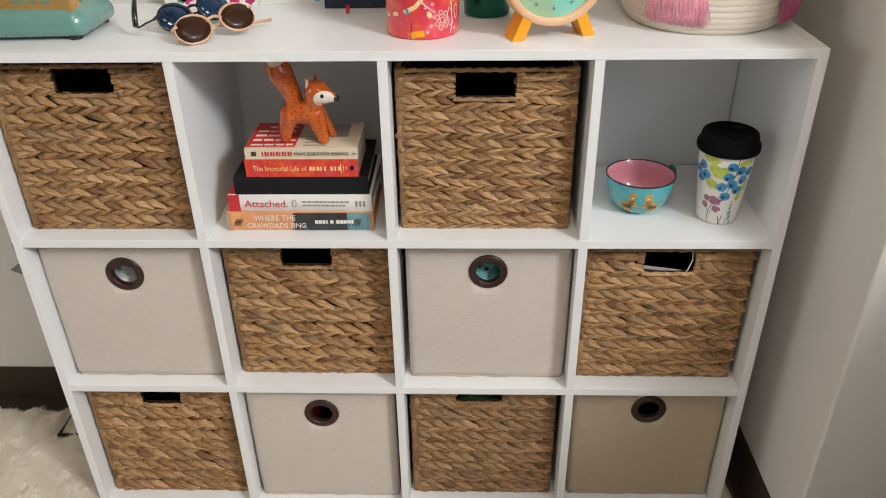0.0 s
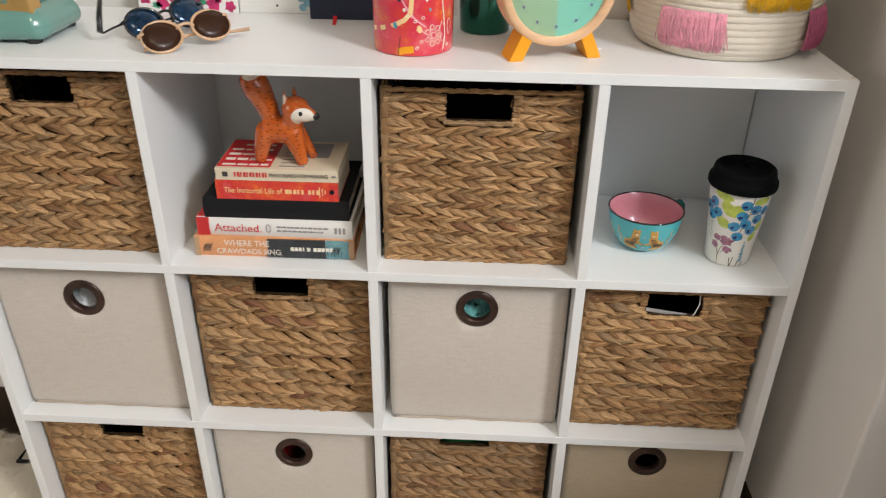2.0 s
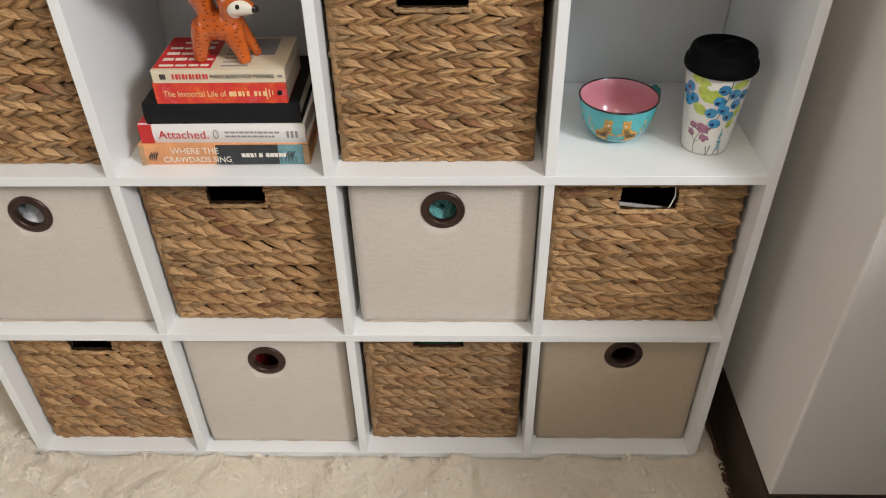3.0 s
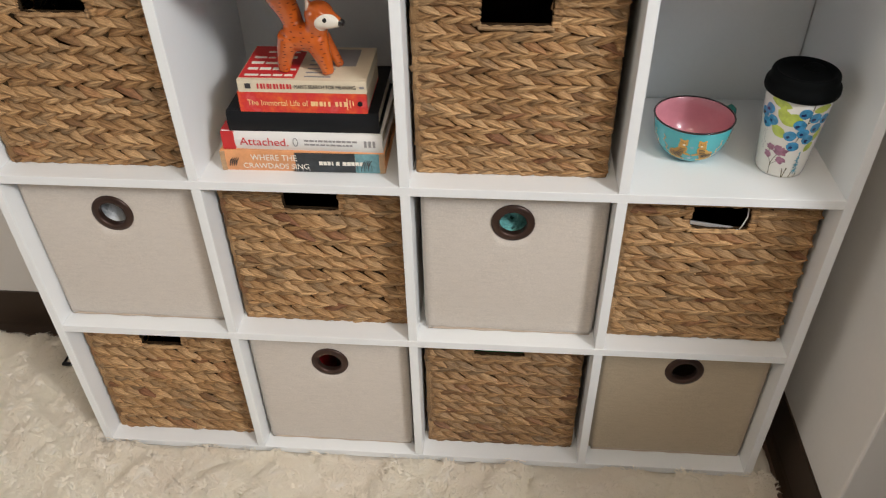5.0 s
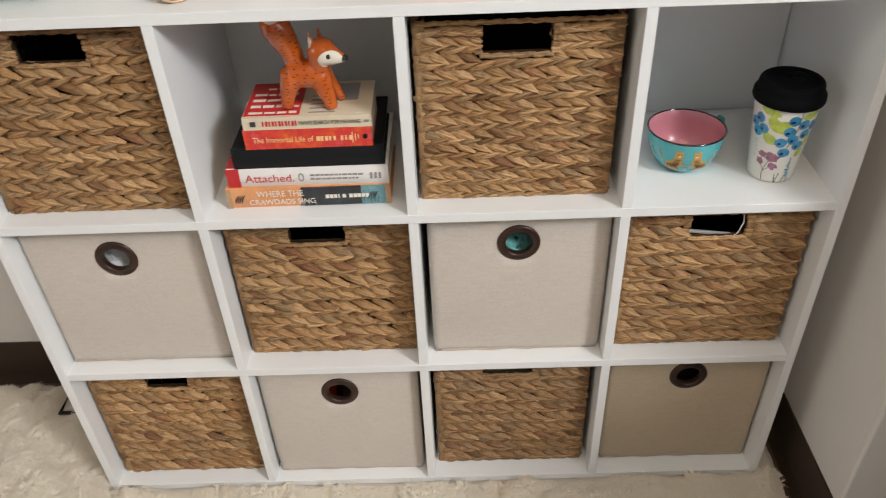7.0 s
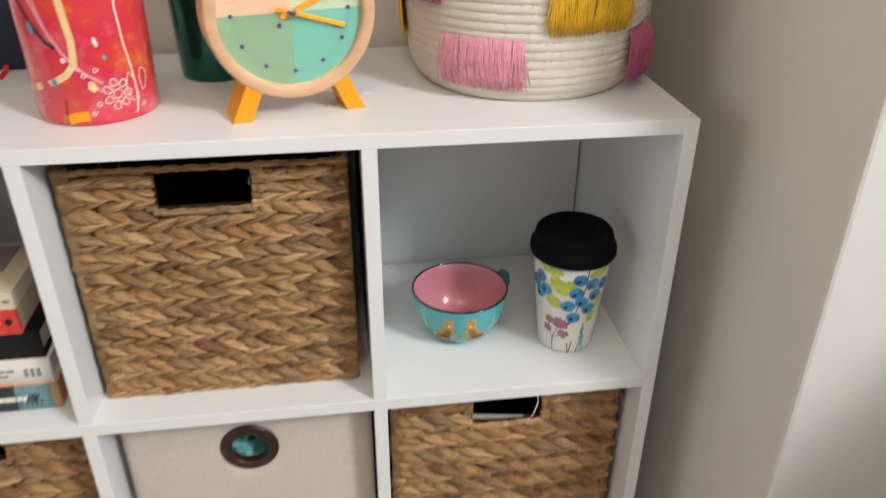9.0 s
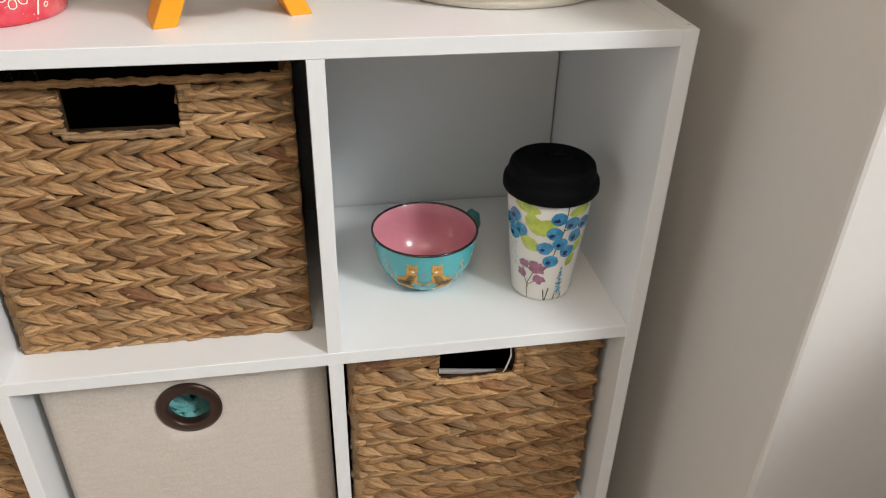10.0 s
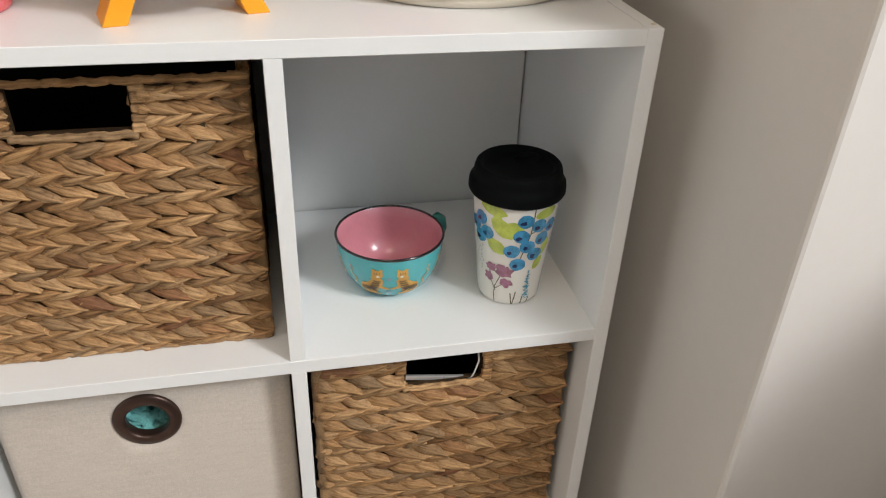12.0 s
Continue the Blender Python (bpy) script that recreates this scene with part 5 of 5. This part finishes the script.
def desk_clock(x, y, z, turn):
    ob = thing("desk_clock", x, y, z, "round pale wooden desk clock with mint dial and orange feet", "clock", turn=turn)
    R, zc = 0.0758, 0.0925
    face_out = pose(0, 0, zc, 90)
    prof = [(0.0738, -0.030), (R, -0.028), (R, 0.006), (0.0750, 0.0085), (0.0730, 0.0095), (0.0660, 0.0090), (0.0645, 0.0075), (0.0642, -0.004)]
    bm = lathe(prof, 96, cap1=False)
    bm.transform(face_out)
    part("case", bm, M_WOOD, ob, smooth=True)
    for a0, material, lab in ((180, M_SAGE, "sage green quarter"), (270, M_MINT, "mint quarter"), (0, M_CREAM, "pale quarter"), (90, M_PEACH, "peach quarter")):
        bm = bmesh.new()
        n = 24
        c = bm.verts.new((0, -0.0005, zc))
        c2 = bm.verts.new((0, 0.002, zc))
        f = [bm.verts.new((0.0642 * math.cos(radians(a0 + 90 * k / n)), -0.0005, zc + 0.0642 * math.sin(radians(a0 + 90 * k / n)))) for k in range(n + 1)]
        for k in range(n):
            bm.faces.new((c, f[k], f[k + 1]))
        bm.faces.new((c, c2, f[0]))
        bmesh.ops.recalc_face_normals(bm, faces=bm.faces)
        part("dial", bm, material, ob, lab)
    for k in range(12):
        a = radians(30 * k)
        bm = lathe([(0.0020, 0.0), (0.0020, 0.0006)], 16)
        bm.transform(pose(0.0520 * math.cos(a), -0.0007, zc + 0.0520 * math.sin(a), 90))
        part("hour_dot", bm, M_PURPLE, ob)
    bm = bmesh.new()
    for k in range(60):
        if k % 5:
            a = radians(6 * k)
            box(bm, -0.0003, 0.0003, -0.0012, -0.0007, -0.0009, 0.0009, m=pose(0.0520 * math.cos(a), 0, zc + 0.0520 * math.sin(a), 0, -math.degrees(a), 0))
    part("minute_marks", bm, M_PURPLE, ob)
    hand = lambda L, w, back, a, yy: box(bmesh.new(), -back, L, yy, yy + 0.0008, -w / 2, w / 2, bevel=0.0003, m=pose(0, 0, zc, 0, -a, 0))
    part("hour_hand", hand(0.034, 0.0050, 0.010, 22, -0.0030), M_ORANGE, ob, "orange hand")
    part("minute_hand", hand(0.050, 0.0038, 0.014, -17, -0.0042), M_ORANGE, ob, "orange hand")
    bm = lathe([(0.0042, 0), (0.0042, 0.0016), (0.003, 0.0022)], 20)
    bm.transform(pose(0, -0.0040, zc, 90))
    part("hub", bm, M_CHROME, ob, smooth=True)
    bm = lathe([(0.0022, 0), (0.0022, 0.0006)], 14)
    bm.transform(pose(-0.011, -0.0008, zc - 0.011, 90))
    part("alarm_dot", bm, M_PURPLE, ob)
    bm = lathe([(0.0652, 0.0), (0.0652, 0.0012)], 64)
    bm.transform(pose(0, -0.0062, zc, 90))
    pane = part("glass", bm, M_GLASS, ob)
    pane.visible_shadow = False
    for sx in (-1, 1):
        bm = bmesh.new()
        t = [(0.031, 0.030), (0.0455, 0.0365), (0.0625, 0.0), (0.0445, 0.0)]
        f0 = [bm.verts.new((sx * u, -0.0085, v)) for u, v in t]
        f1 = [bm.verts.new((sx * u, 0.030, v)) for u, v in t]
        for k in range(4):
            bm.faces.new((f0[k], f0[(k + 1) % 4], f1[(k + 1) % 4], f1[k]))
        bm.faces.new(f0), bm.faces.new(list(reversed(f1)))
        bmesh.ops.recalc_face_normals(bm, faces=bm.faces)
        bmesh.ops.bevel(bm, geom=list(bm.edges), offset=0.0006, segments=1, affect="EDGES")
        part("foot", bm, M_ORANGE, ob, "orange painted foot")
    return ob


desk_clock(0.8425, 0.0640, ZT, 15)


def canister(x, y, z):
    ob = thing("canister", x, y, z, "glossy coral red canister with painted flowers and yellow bands", "canister")
    wall = [(0.0500, 0.0), (0.0522, 0.0012), (0.0530, 0.004), (0.0548, 0.150)]
    part("body", lathe(wall + [(0.0545, 0.152), (0.053, 0.150), (0.050, 0.01), (0.0005, 0.008)], 72), M_CANISTER, ob, smooth=True)
    front = -74.0
    line = lambda name, pts, w, mat: part(name, stroke(bmesh.new(), wall, front, pts, w), mat, ob)
    line("yellow_band", [(-0.075, 0.030), (-0.055, 0.034), (-0.035, 0.040), (-0.022, 0.047), (-0.014, 0.056), (-0.012, 0.075), (-0.015, 0.11), (-0.018, 0.14)], 0.0060, M_YELLOW_INK)
    line("pink_line", [(-0.045, 0.12), (-0.034, 0.090), (-0.022, 0.066), (-0.008, 0.048), (0.006, 0.038)], 0.0022, M_TPINK)
    line("pink_line", [(-0.040, 0.12), (-0.030, 0.080), (-0.016, 0.055), (0.004, 0.030)], 0.0016, M_TPINK)
    line("dark_line", [(-0.055, 0.11), (-0.045, 0.090), (-0.034, 0.075), (-0.027, 0.070)], 0.0032, M_NAVY)
    line("dark_line", [(-0.030, 0.002), (-0.029, 0.012), (-0.027, 0.026)], 0.0008, M_NAVY)
    line("orange_patch", [(-0.030, 0.006), (-0.022, 0.009), (-0.010, 0.010)], 0.009, M_ORANGE)
    for s, u, w, h, m in ((-0.034, 0.040, 0.005, 0.009, M_SKY), (-0.046, 0.086, 0.006, 0.011, M_SKY), (-0.003, 0.036, 0.007, 0.010, M_YELLOW_INK), (0.006, 0.074, 0.0035, 0.009, M_PALE_INK), (0.011, 0.060, 0.003, 0.005, M_BLUEP), (-0.022, 0.060, 0.004, 0.005, M_PALE_INK)):
        part("painted_spot", decal(bmesh.new(), wall, front, u, [(p + s, q) for p, q in blob_outline(w, h, 15, 14, 0.1, 3)], 0.0008), m, ob)
    # pale outlined flowers
    rng = random.Random(4)

    def outline(s, u, w, h, spin):
        pts = blob_outline(w, h, spin, 12, 0.15, rng.randrange(99))
        pts = [(p + s, q + u) for p, q in pts]
        line("pale_outline", pts + pts[:1], 0.0008, M_PALE_INK)

    for k in range(7):
        a = 2 * math.pi * k / 7
        outline(0.0165 + 0.0090 * math.cos(a), 0.0270 + 0.0105 * math.sin(a), 0.0072, 0.0060, math.degrees(a))
    outline(0.0165, 0.0270, 0.0080, 0.0080, 0)
    outline(0.0300, 0.0300, 0.0090, 0.0260, 5)
    outline(0.0440, 0.0350, 0.0080, 0.0200, -5)
    for s, u in ((-0.006, 0.012), (-0.008, 0.046), (0.002, 0.050), (0.0, 0.020), (0.040, 0.012), (-0.018, 0.052)):
        outline(s, u, 0.0042, 0.0032, 30)
    line("pale_line", [(0.030, 0.140), (0.028, 0.100), (0.030, 0.070), (0.034, 0.045), (0.036, 0.020), (0.032, 0.006)], 0.0016, M_PALE_INK)
    return ob


canister(0.6570, 0.1030, ZT)
tum = thing("tumbler", 0.7530, 0.2050, ZT, "dark green metallic tumbler behind the clock", "tumbler")
part("body", lathe([(0.0330, 0.0), (0.0355, 0.001), (0.0362, 0.004), (0.0385, 0.06), (0.0430, 0.165), (0.0420, 0.167), (0.0405, 0.165), (0.0350, 0.01), (0.0005, 0.008)], 64), M_GREEN, tum, smooth=True)
pcs = thing("crumb", 0.9080, 0.1150, ZT, "tiny white scrap lying on the shelf top", "scrap")
part("scrap", boxed(-0.004, 0.004, -0.0015, 0.0015, 0, 0.0012, bevel=0.0004), M_CARD, pcs)

# navy book with a ribbon, floral card and white board against the wall
nb = thing("navy_book", 0.5530, 0.2430, ZT, "navy cloth-bound book standing upright with red ribbon marker", "book")
part("front_cover", boxed(-0.064, 0.064, 0.0, 0.0025, 0.0, 0.19, bevel=0.0008), M_NAVY, nb)
part("back_cover", boxed(-0.064, 0.064, 0.0225, 0.025, 0.0, 0.19, bevel=0.0008), M_NAVY, nb)
part("spine", boxed(-0.064, -0.0615, 0.0027, 0.0223, 0.0, 0.19), M_NAVY, nb)
part("page_block", boxed(-0.061, 0.060, 0.0028, 0.0222, 0.003, 0.187), M_PAPER, nb)
bm = bmesh.new()
pts = [(-0.026, -0.0008, 0.006), (-0.0255, -0.006, 0.0014), (-0.024, -0.020, 0.0006), (-0.022, -0.034, 0.0006)]
rows = [[bm.verts.new((px - 0.003, py, pz)), bm.verts.new((px + 0.003, py - 0.001, pz))] for px, py, pz in pts]
for p, q in zip(rows, rows[1:]):
    bm.faces.new((p[0], q[0], q[1], p[1]))
rb = part("ribbon", bm, M_RIBBON, nb, "red ribbon")
rb.modifiers.new("thickness", "SOLIDIFY").thickness = 0.0005

fc = thing("floral_card", 0.2950, 0.2650, ZT, "white card printed with magenta flowers leaning at the wall", "card")
part("sheet", boxed(-0.078, 0.078, 0, 0.003, 0, 0.15, bevel=0.0005), M_CARD, fc)
rng = random.Random(12)
for k in range(16):
    px, pz, r = -0.066 + 0.0088 * k, rng.uniform(0.004, 0.04), rng.uniform(0.006, 0.011)
    mat = (M_FLOWER, M_FLOWER, M_LEAFP, M_FLOWER)[k % 4]
    bm = lathe([(r, 0), (r, 0.0004)], 14)
    for v in bm.verts:
        q = 1 + 0.22 * math.sin(5 * math.atan2(v.co.y, v.co.x) + k)
        v.co.x, v.co.y = v.co.x * q, v.co.y * q * (0.6 if mat is M_LEAFP else 1)
    bm.transform(pose(px, 0.0002, max(pz, r * 1.3), 90))
    part("printed_flower" if mat is M_FLOWER else "printed_leaf", bm, mat, fc)
wb = thing("white_canvas", 0.4300, 0.2730, ZT, "small white canvas with pale blue pattern by the wall", "picture")
part("canvas", boxed(-0.058, 0.060, 0, 0.016, 0, 0.14, bevel=0.001), M_CARD, wb)
for px, pz, r, mat in ((0.042, 0.010, 0.006, M_BLUEP), (0.050, 0.018, 0.007, M_BLUEP), (0.002, 0.012, 0.002, M_INK), (0.040, 0.024, 0.006, M_BLUEP)):
    bm = lathe([(r, 0), (r, 0.0004)], 14)
    bm.transform(pose(px, 0.0002, pz, 90))
    part("printed_spot", bm, mat, wb)

# retro appliance with a sage enamel base
ap = thing("retro_appliance", 0.0850, 0.1180, ZT, "vintage sage green enamel appliance with brass name plate", "appliance")
bm = boxed(-0.105, 0.093, -0.074, 0.075, 0.004, 0.046, bevel=0.0205, segments=7)
for v in bm.verts:
    f = (v.co.z - 0.004) / 0.036
    v.co.x *= 1 - 0.07 * f * f
    v.co.y *= 1 - 0.10 * f * f
    if v.co.x > 0.05:
        v.co.y *= 1 - 0.22 * (v.co.x - 0.05) / 0.04
base_ob = part("base", bm, M_SAGE_ENAMEL, ap, smooth=True)
rounding = base_ob.modifiers.new("round", "SUBSURF")
rounding.levels, rounding.render_levels = 2, 2
bm = boxed(-0.090, 0.055, -0.030, 0.055, 0.036, 0.115, bevel=0.012, segments=3)
part("housing", bm, M_SAGE_ENAMEL, ap, smooth=True)
bm = boxed(-0.040, 0.072, -0.052, -0.024, 0.038, 0.072, bevel=0.002, segments=2)
for v in bm.verts:
    v.co.x *= 1.08 - 0.10 * (v.co.z - 0.03) / 0.036
plate = part("name_plate", bm, M_BRASS, ap, "brass name plate")
for k, wd in enumerate((0.010, 0.006, 0.007, 0.005, 0.008, 0.006)):
    part("script_bar", boxed(-0.010 + 0.0098 * k, -0.010 + 0.0098 * k + wd, -0.0528, -0.0518, 0.052, 0.056), M_SAGE_ENAMEL, plate)
for fx, fy in ((0.066, -0.045), (-0.08, -0.05), (0.066, 0.05), (-0.08, 0.05)):
    bm = lathe([(0.009, 0.0), (0.0098, 0.002), (0.0095, 0.008)], 20)
    bm.transform(pose(fx, fy, 0))
    part("rubber_foot", bm, M_RUBBER, ap)


def sunglasses(name, m, frame_m, lens_m, label, wide, arms):
    """Glasses lying folded, lenses facing up and forward; local x along the front."""
    ob = thing(name, 0, 0, 0, label, "sunglasses")
    ob.matrix_world = m
    for sx in (-1, 1):
        cx = sx * 0.034
        rx, rz = 0.0235 * wide, 0.0210
        ring = [(cx + rx * math.cos(2 * math.pi * k / 40), 0.0018 * (math.cos(2 * math.pi * k / 40) * sx), 0.0215 + rz * math.sin(2 * math.pi * k / 40)) for k in range(40)]
        rim = part("lens_rim", sweep(ring, 0.0021, 10, closed=True), frame_m, ob, smooth=True)
        bm = lathe([(0.5, 0.0), (1.0, 0.0006), (1.0, 0.0012), (0.5, 0.0030), (0.001, 0.0036)], 40)
        bm.transform(pose(cx, 0, 0.0215, 90) @ Matrix.Diagonal((rx, rz, 1, 1)))
        part("lens", bm, lens_m, rim, smooth=True)
        hinge = (sx * 0.0595 * (0.94 + 0.06 * wide), 0.0005, 0.030)
        part("end_piece", sweep([(sx * 0.055, -0.0005, 0.031), hinge, (hinge[0] + sx * 0.002, 0.006, 0.030)], 0.0026, 8), frame_m, ob, smooth=True)
        bend = arms[0] if sx < 0 else arms[1]
        part("temple_arm", sweep([(hinge[0] + sx * 0.001, 0.006, 0.030)] + bend, ([0.0024] * 3 + [0.0068, 0.0066, 0.0050] if len(bend) == 5 else [0.0024] * len(bend) + [0.0036]), 8, flat=0.6), frame_m, ob, smooth=True)
    part("bridge", sweep([(-0.0125, 0, 0.0265), (-0.006, -0.001, 0.0305), (0.0, -0.0015, 0.0315), (0.006, -0.001, 0.0305), (0.0125, 0, 0.0265)], 0.0022, 8), frame_m, ob, smooth=True)
    for sx in (-1, 1):
        bm = bmesh.new()
        ball(bm, (sx * 0.0095, 0.005, 0.0190), (0.002, 0.003, 0.005), 10, 6)
        part("nose_pad", bm, frame_m, ob, smooth=True)
    return ob


fold = [[(-0.050, 0.012, 0.028), (0.000, 0.0135, 0.022), (0.050, 0.0110, 0.011), (0.086, 0.0080, 0.006)], [(0.050, 0.012, 0.028), (0.005, 0.0130, 0.020), (-0.040, 0.0100, 0.016), (-0.060, 0.0080, 0.014)]]
sunglasses("sunglasses", pose(0.3706, 0.0616, ZT + 0.0050, -40, -5, 42), M_FRAME, M_LENS, "tan round sunglasses with brown lenses lying on the shelf", 1.1, fold)
spread = [[(-0.074, 0.009, 0.029), (-0.089, 0.010, 0.026), (-0.0920, 0.010, 0.030), (-0.085, 0.008, 0.046), (-0.067, 0.006, 0.078)], [(0.045, 0.012, 0.026), (0.010, 0.014, 0.024), (-0.045, 0.012, 0.020)]]
sunglasses("sunglasses", pose(0.3192, 0.1312, ZT + 0.0040, -36, -3, 52), M_BLACK_FRAME, M_BLUE_LENS, "black sunglasses with blue mirrored lenses, folded", 1.12, spread)

# ---- beside the shelf ----
ws = thing("wire_rack", -0.085, 0.215, 0.0, "black wire rack standing beside the shelf", "rack")
part("foot_frame", sweep([(-0.082, -0.036, 0.017), (0.07, -0.036, 0.017), (0.07, 0.055, 0.017), (-0.082, 0.055, 0.017)], 0.0046, 8, closed=True), M_WIRE, ws, smooth=True)
for ux in (-0.050, 0.068):
    part("upright", sweep([(ux, 0.01, 0.004), (ux, 0.01, 0.20), (ux - (0.012 if ux < 0 else 0), 0.0, 0.48)], 0.0030, 8), M_WIRE, ws, smooth=True)
for zz in (0.16, 0.32, 0.44):
    part("crossbar", sweep([(-0.053, 0.01, zz), (0.068, 0.01, zz)], 0.0025, 8), M_WIRE, ws, smooth=True)
bm = bmesh.new()
tri = [(-0.072, -0.020, 0.432), (-0.046, -0.012, 0.412), (-0.046, -0.012, 0.448)]
f0 = [bm.verts.new(p) for p in tri]
f1 = [bm.verts.new((p[0], p[1] + 0.006, p[2])) for p in tri]
bm.faces.new(f0), bm.faces.new(list(reversed(f1)))
for k in range(3):
    bm.faces.new((f0[k], f1[k], f1[(k + 1) % 3], f0[(k + 1) % 3]))
part("clip", bm, M_GREYP, ws, "grey clip")

def media_cabinet(x0, x1, y0, y1, height):
    ob = thing("low_cabinet", (x0 + x1) / 2, (y0 + y1) / 2, FLOOR_Z, "plain matt black low cabinet standing under the window", "cabinet")
    w, d = (x1 - x0) / 2, (y1 - y0) / 2
    for sx in (-1, 1):
        part("side_panel", boxed(sx * w - (0.016 if sx > 0 else 0), sx * w + (0.016 if sx < 0 else 0), -d, d, 0.0, height - 0.0185, bevel=0.001), M_BLACK, ob)
    part("top", boxed(-w, w, -d, d, height - 0.018, height, bevel=0.0015), M_BLACK, ob)
    part("back_panel", boxed(w - 0.021, w - 0.0165, -d + 0.002, d - 0.002, 0.02, height - 0.019), M_BLACK, ob)
    part("shelf_board", boxed(-w + 0.0165, w - 0.0215, -d, d, 0.02, 0.036, bevel=0.001), M_BLACK, ob)
    return ob


media_cabinet(1.492, 1.610, -0.95, -0.150, 0.60)

# ---- shaggy rug ----
R_X0, R_X1, R_Y0, R_Y1 = -1.30, 1.250, -1.9, 0.272
rug = thing("shag_rug", 0.0, -0.8, FLOOR_Z, "cream shaggy deep-pile rug under the shelf", "rug")


def clump(x, y):
    """Nearest lock of the pile: how far off its middle is, and where."""
    warp = Vector((x * 20 + 0.5 * noise.noise(Vector((x * 40, y * 40, 7))), y * 20 + 0.5 * noise.noise(Vector((x * 40, y * 40, 9))), 0.0))
    near, where = noise.voronoi(warp)
    return near[0], warp - where[0]


def pile_height(x, y):
    v = Vector((x * 9, y * 9, 0.3))
    far, off = clump(x, y)
    h = 0.0150 + 0.006 * noise.noise(v) + 0.040 * max(0.0, 0.65 - far) + 0.0025 * noise.noise(v * 8.0)
    under = -0.012 < x < W + 0.012 and -0.004 < y < DEPTH
    if under:
        return 0.009
    edge = min(x - R_X0, R_X1 - x, R_Y1 - y, y - R_Y0)
    return max(0.004, h * min(1.0, 0.45 + edge / 0.03)) if edge > 0 else 0.003


def pile_sheet(x0, x1, y0, y1, step):
    nx, ny = int((x1 - x0) / step), int((y1 - y0) / step)
    verts = []
    for j in range(ny + 1):
        for i in range(nx + 1):
            x, y = x0 + (x1 - x0) * i / nx, y0 + (y1 - y0) * j / ny
            verts.append((x, y + 0.8, pile_height(x, y)))
    faces = [(j * (nx + 1) + i, j * (nx + 1) + i + 1, (j + 1) * (nx + 1) + i + 1, (j + 1) * (nx + 1) + i) for j in range(ny) for i in range(nx)]
    me = bpy.data.meshes.new("pile_sheet")
    me.from_pydata(verts, [], faces)
    me.materials.append(M_RUG)
    me.polygons.foreach_set("use_smooth", [True] * len(me.polygons))
    ob = new("pile_sheet", me)
    ob.parent = rug
    return ob


part("backing", boxed(R_X0, R_X1, R_Y0 + 0.8, R_Y1 + 0.8, 0.0, 0.0035), M_SEAM, rug)
pile_sheet(-0.75, R_X1 - 0.002, -0.40, R_Y1 - 0.002, 0.0065)
pile_sheet(R_X0, R_X1 - 0.002, R_Y0, -0.40, 0.03)
pile_sheet(R_X0, -0.75, -0.40, R_Y1 - 0.002, 0.03)


def tufts(n, seed):
    """Curled locks of pile, thick where they are seen from close by."""
    rng = random.Random(seed)
    verts, faces = [], []
    made = 0
    while made < n:
        if rng.random() < 0.62:
            x, y = rng.uniform(-0.45, R_X1), rng.uniform(-0.34, -0.003)
        else:
            x, y = rng.uniform(-0.65, -0.014), rng.uniform(-0.05, R_Y1)
        if 0.0 < x < W and y > -0.003:
            continue
        made += 1
        base = Vector((x, y + 0.8, pile_height(x, y) - 0.006))
        far, off = clump(x, y)
        flow = math.atan2(off.y, off.x) + 1.5 * noise.noise(Vector((x * 7, y * 7, 4.0))) + rng.uniform(-0.6, 0.6)
        d = Vector((math.cos(flow), math.sin(flow), 0))
        s = Vector((-d.y, d.x, 0))
        ln, lift, w = rng.uniform(0.010, 0.024), rng.uniform(0.003, 0.010), rng.uniform(0.0004, 0.0009)
        if x > R_X1 - 0.03 or y > R_Y1 - 0.02:
            ln *= 0.55
        if y > -0.02 and d.y > 0 and -0.02 < x < W:
            d.y = -d.y
        k0 = len(verts)
        for q, (f, g) in enumerate(((0.0, 0.0), (0.35, 0.8), (0.7, 1.0), (1.0, 0.62))):
            c = base + d * ln * f + Vector((0, 0, lift * g)) + s * rng.uniform(-0.002, 0.002) * f
            ww = w * (1.0, 1.1, 0.9, 0.35)[q]
            verts += [tuple(c - s * ww), tuple(c + s * ww)]
        for q in range(3):
            a = k0 + 2 * q
            faces.append((a, a + 1, a + 3, a + 2))
    me = bpy.data.meshes.new("shag")
    me.from_pydata(verts, [], faces)
    me.materials.append(M_RUG)
    me.polygons.foreach_set("use_smooth", [True] * len(me.polygons))
    ob = new("shag", me)
    ob.parent = rug
    return tagged(ob, kind="stuff")


tufts(230000, 5)

# dark bead chain along the rug's edge
bc = thing("bead_chain", 1.256, -0.118, FLOOR_Z, "short dark metal chain lying at the rug's edge", "chain")
for k in range(11):
    bm = bmesh.new()
    ring = [(0.0045 * math.cos(2 * math.pi * q / 14), 0.0062 * math.sin(2 * math.pi * q / 14), 0.0) for q in range(14)]
    sweep(ring, 0.0011, 6, bm, closed=True)
    bm.transform(pose(0.0008 * math.sin(k * 2.0) + 0.0004 * k, -0.0082 * k, 0.0058, 35 if k % 2 else -35, 60 if k % 2 else -20, 0))
    part("link", bm, M_BRONZE, bc)
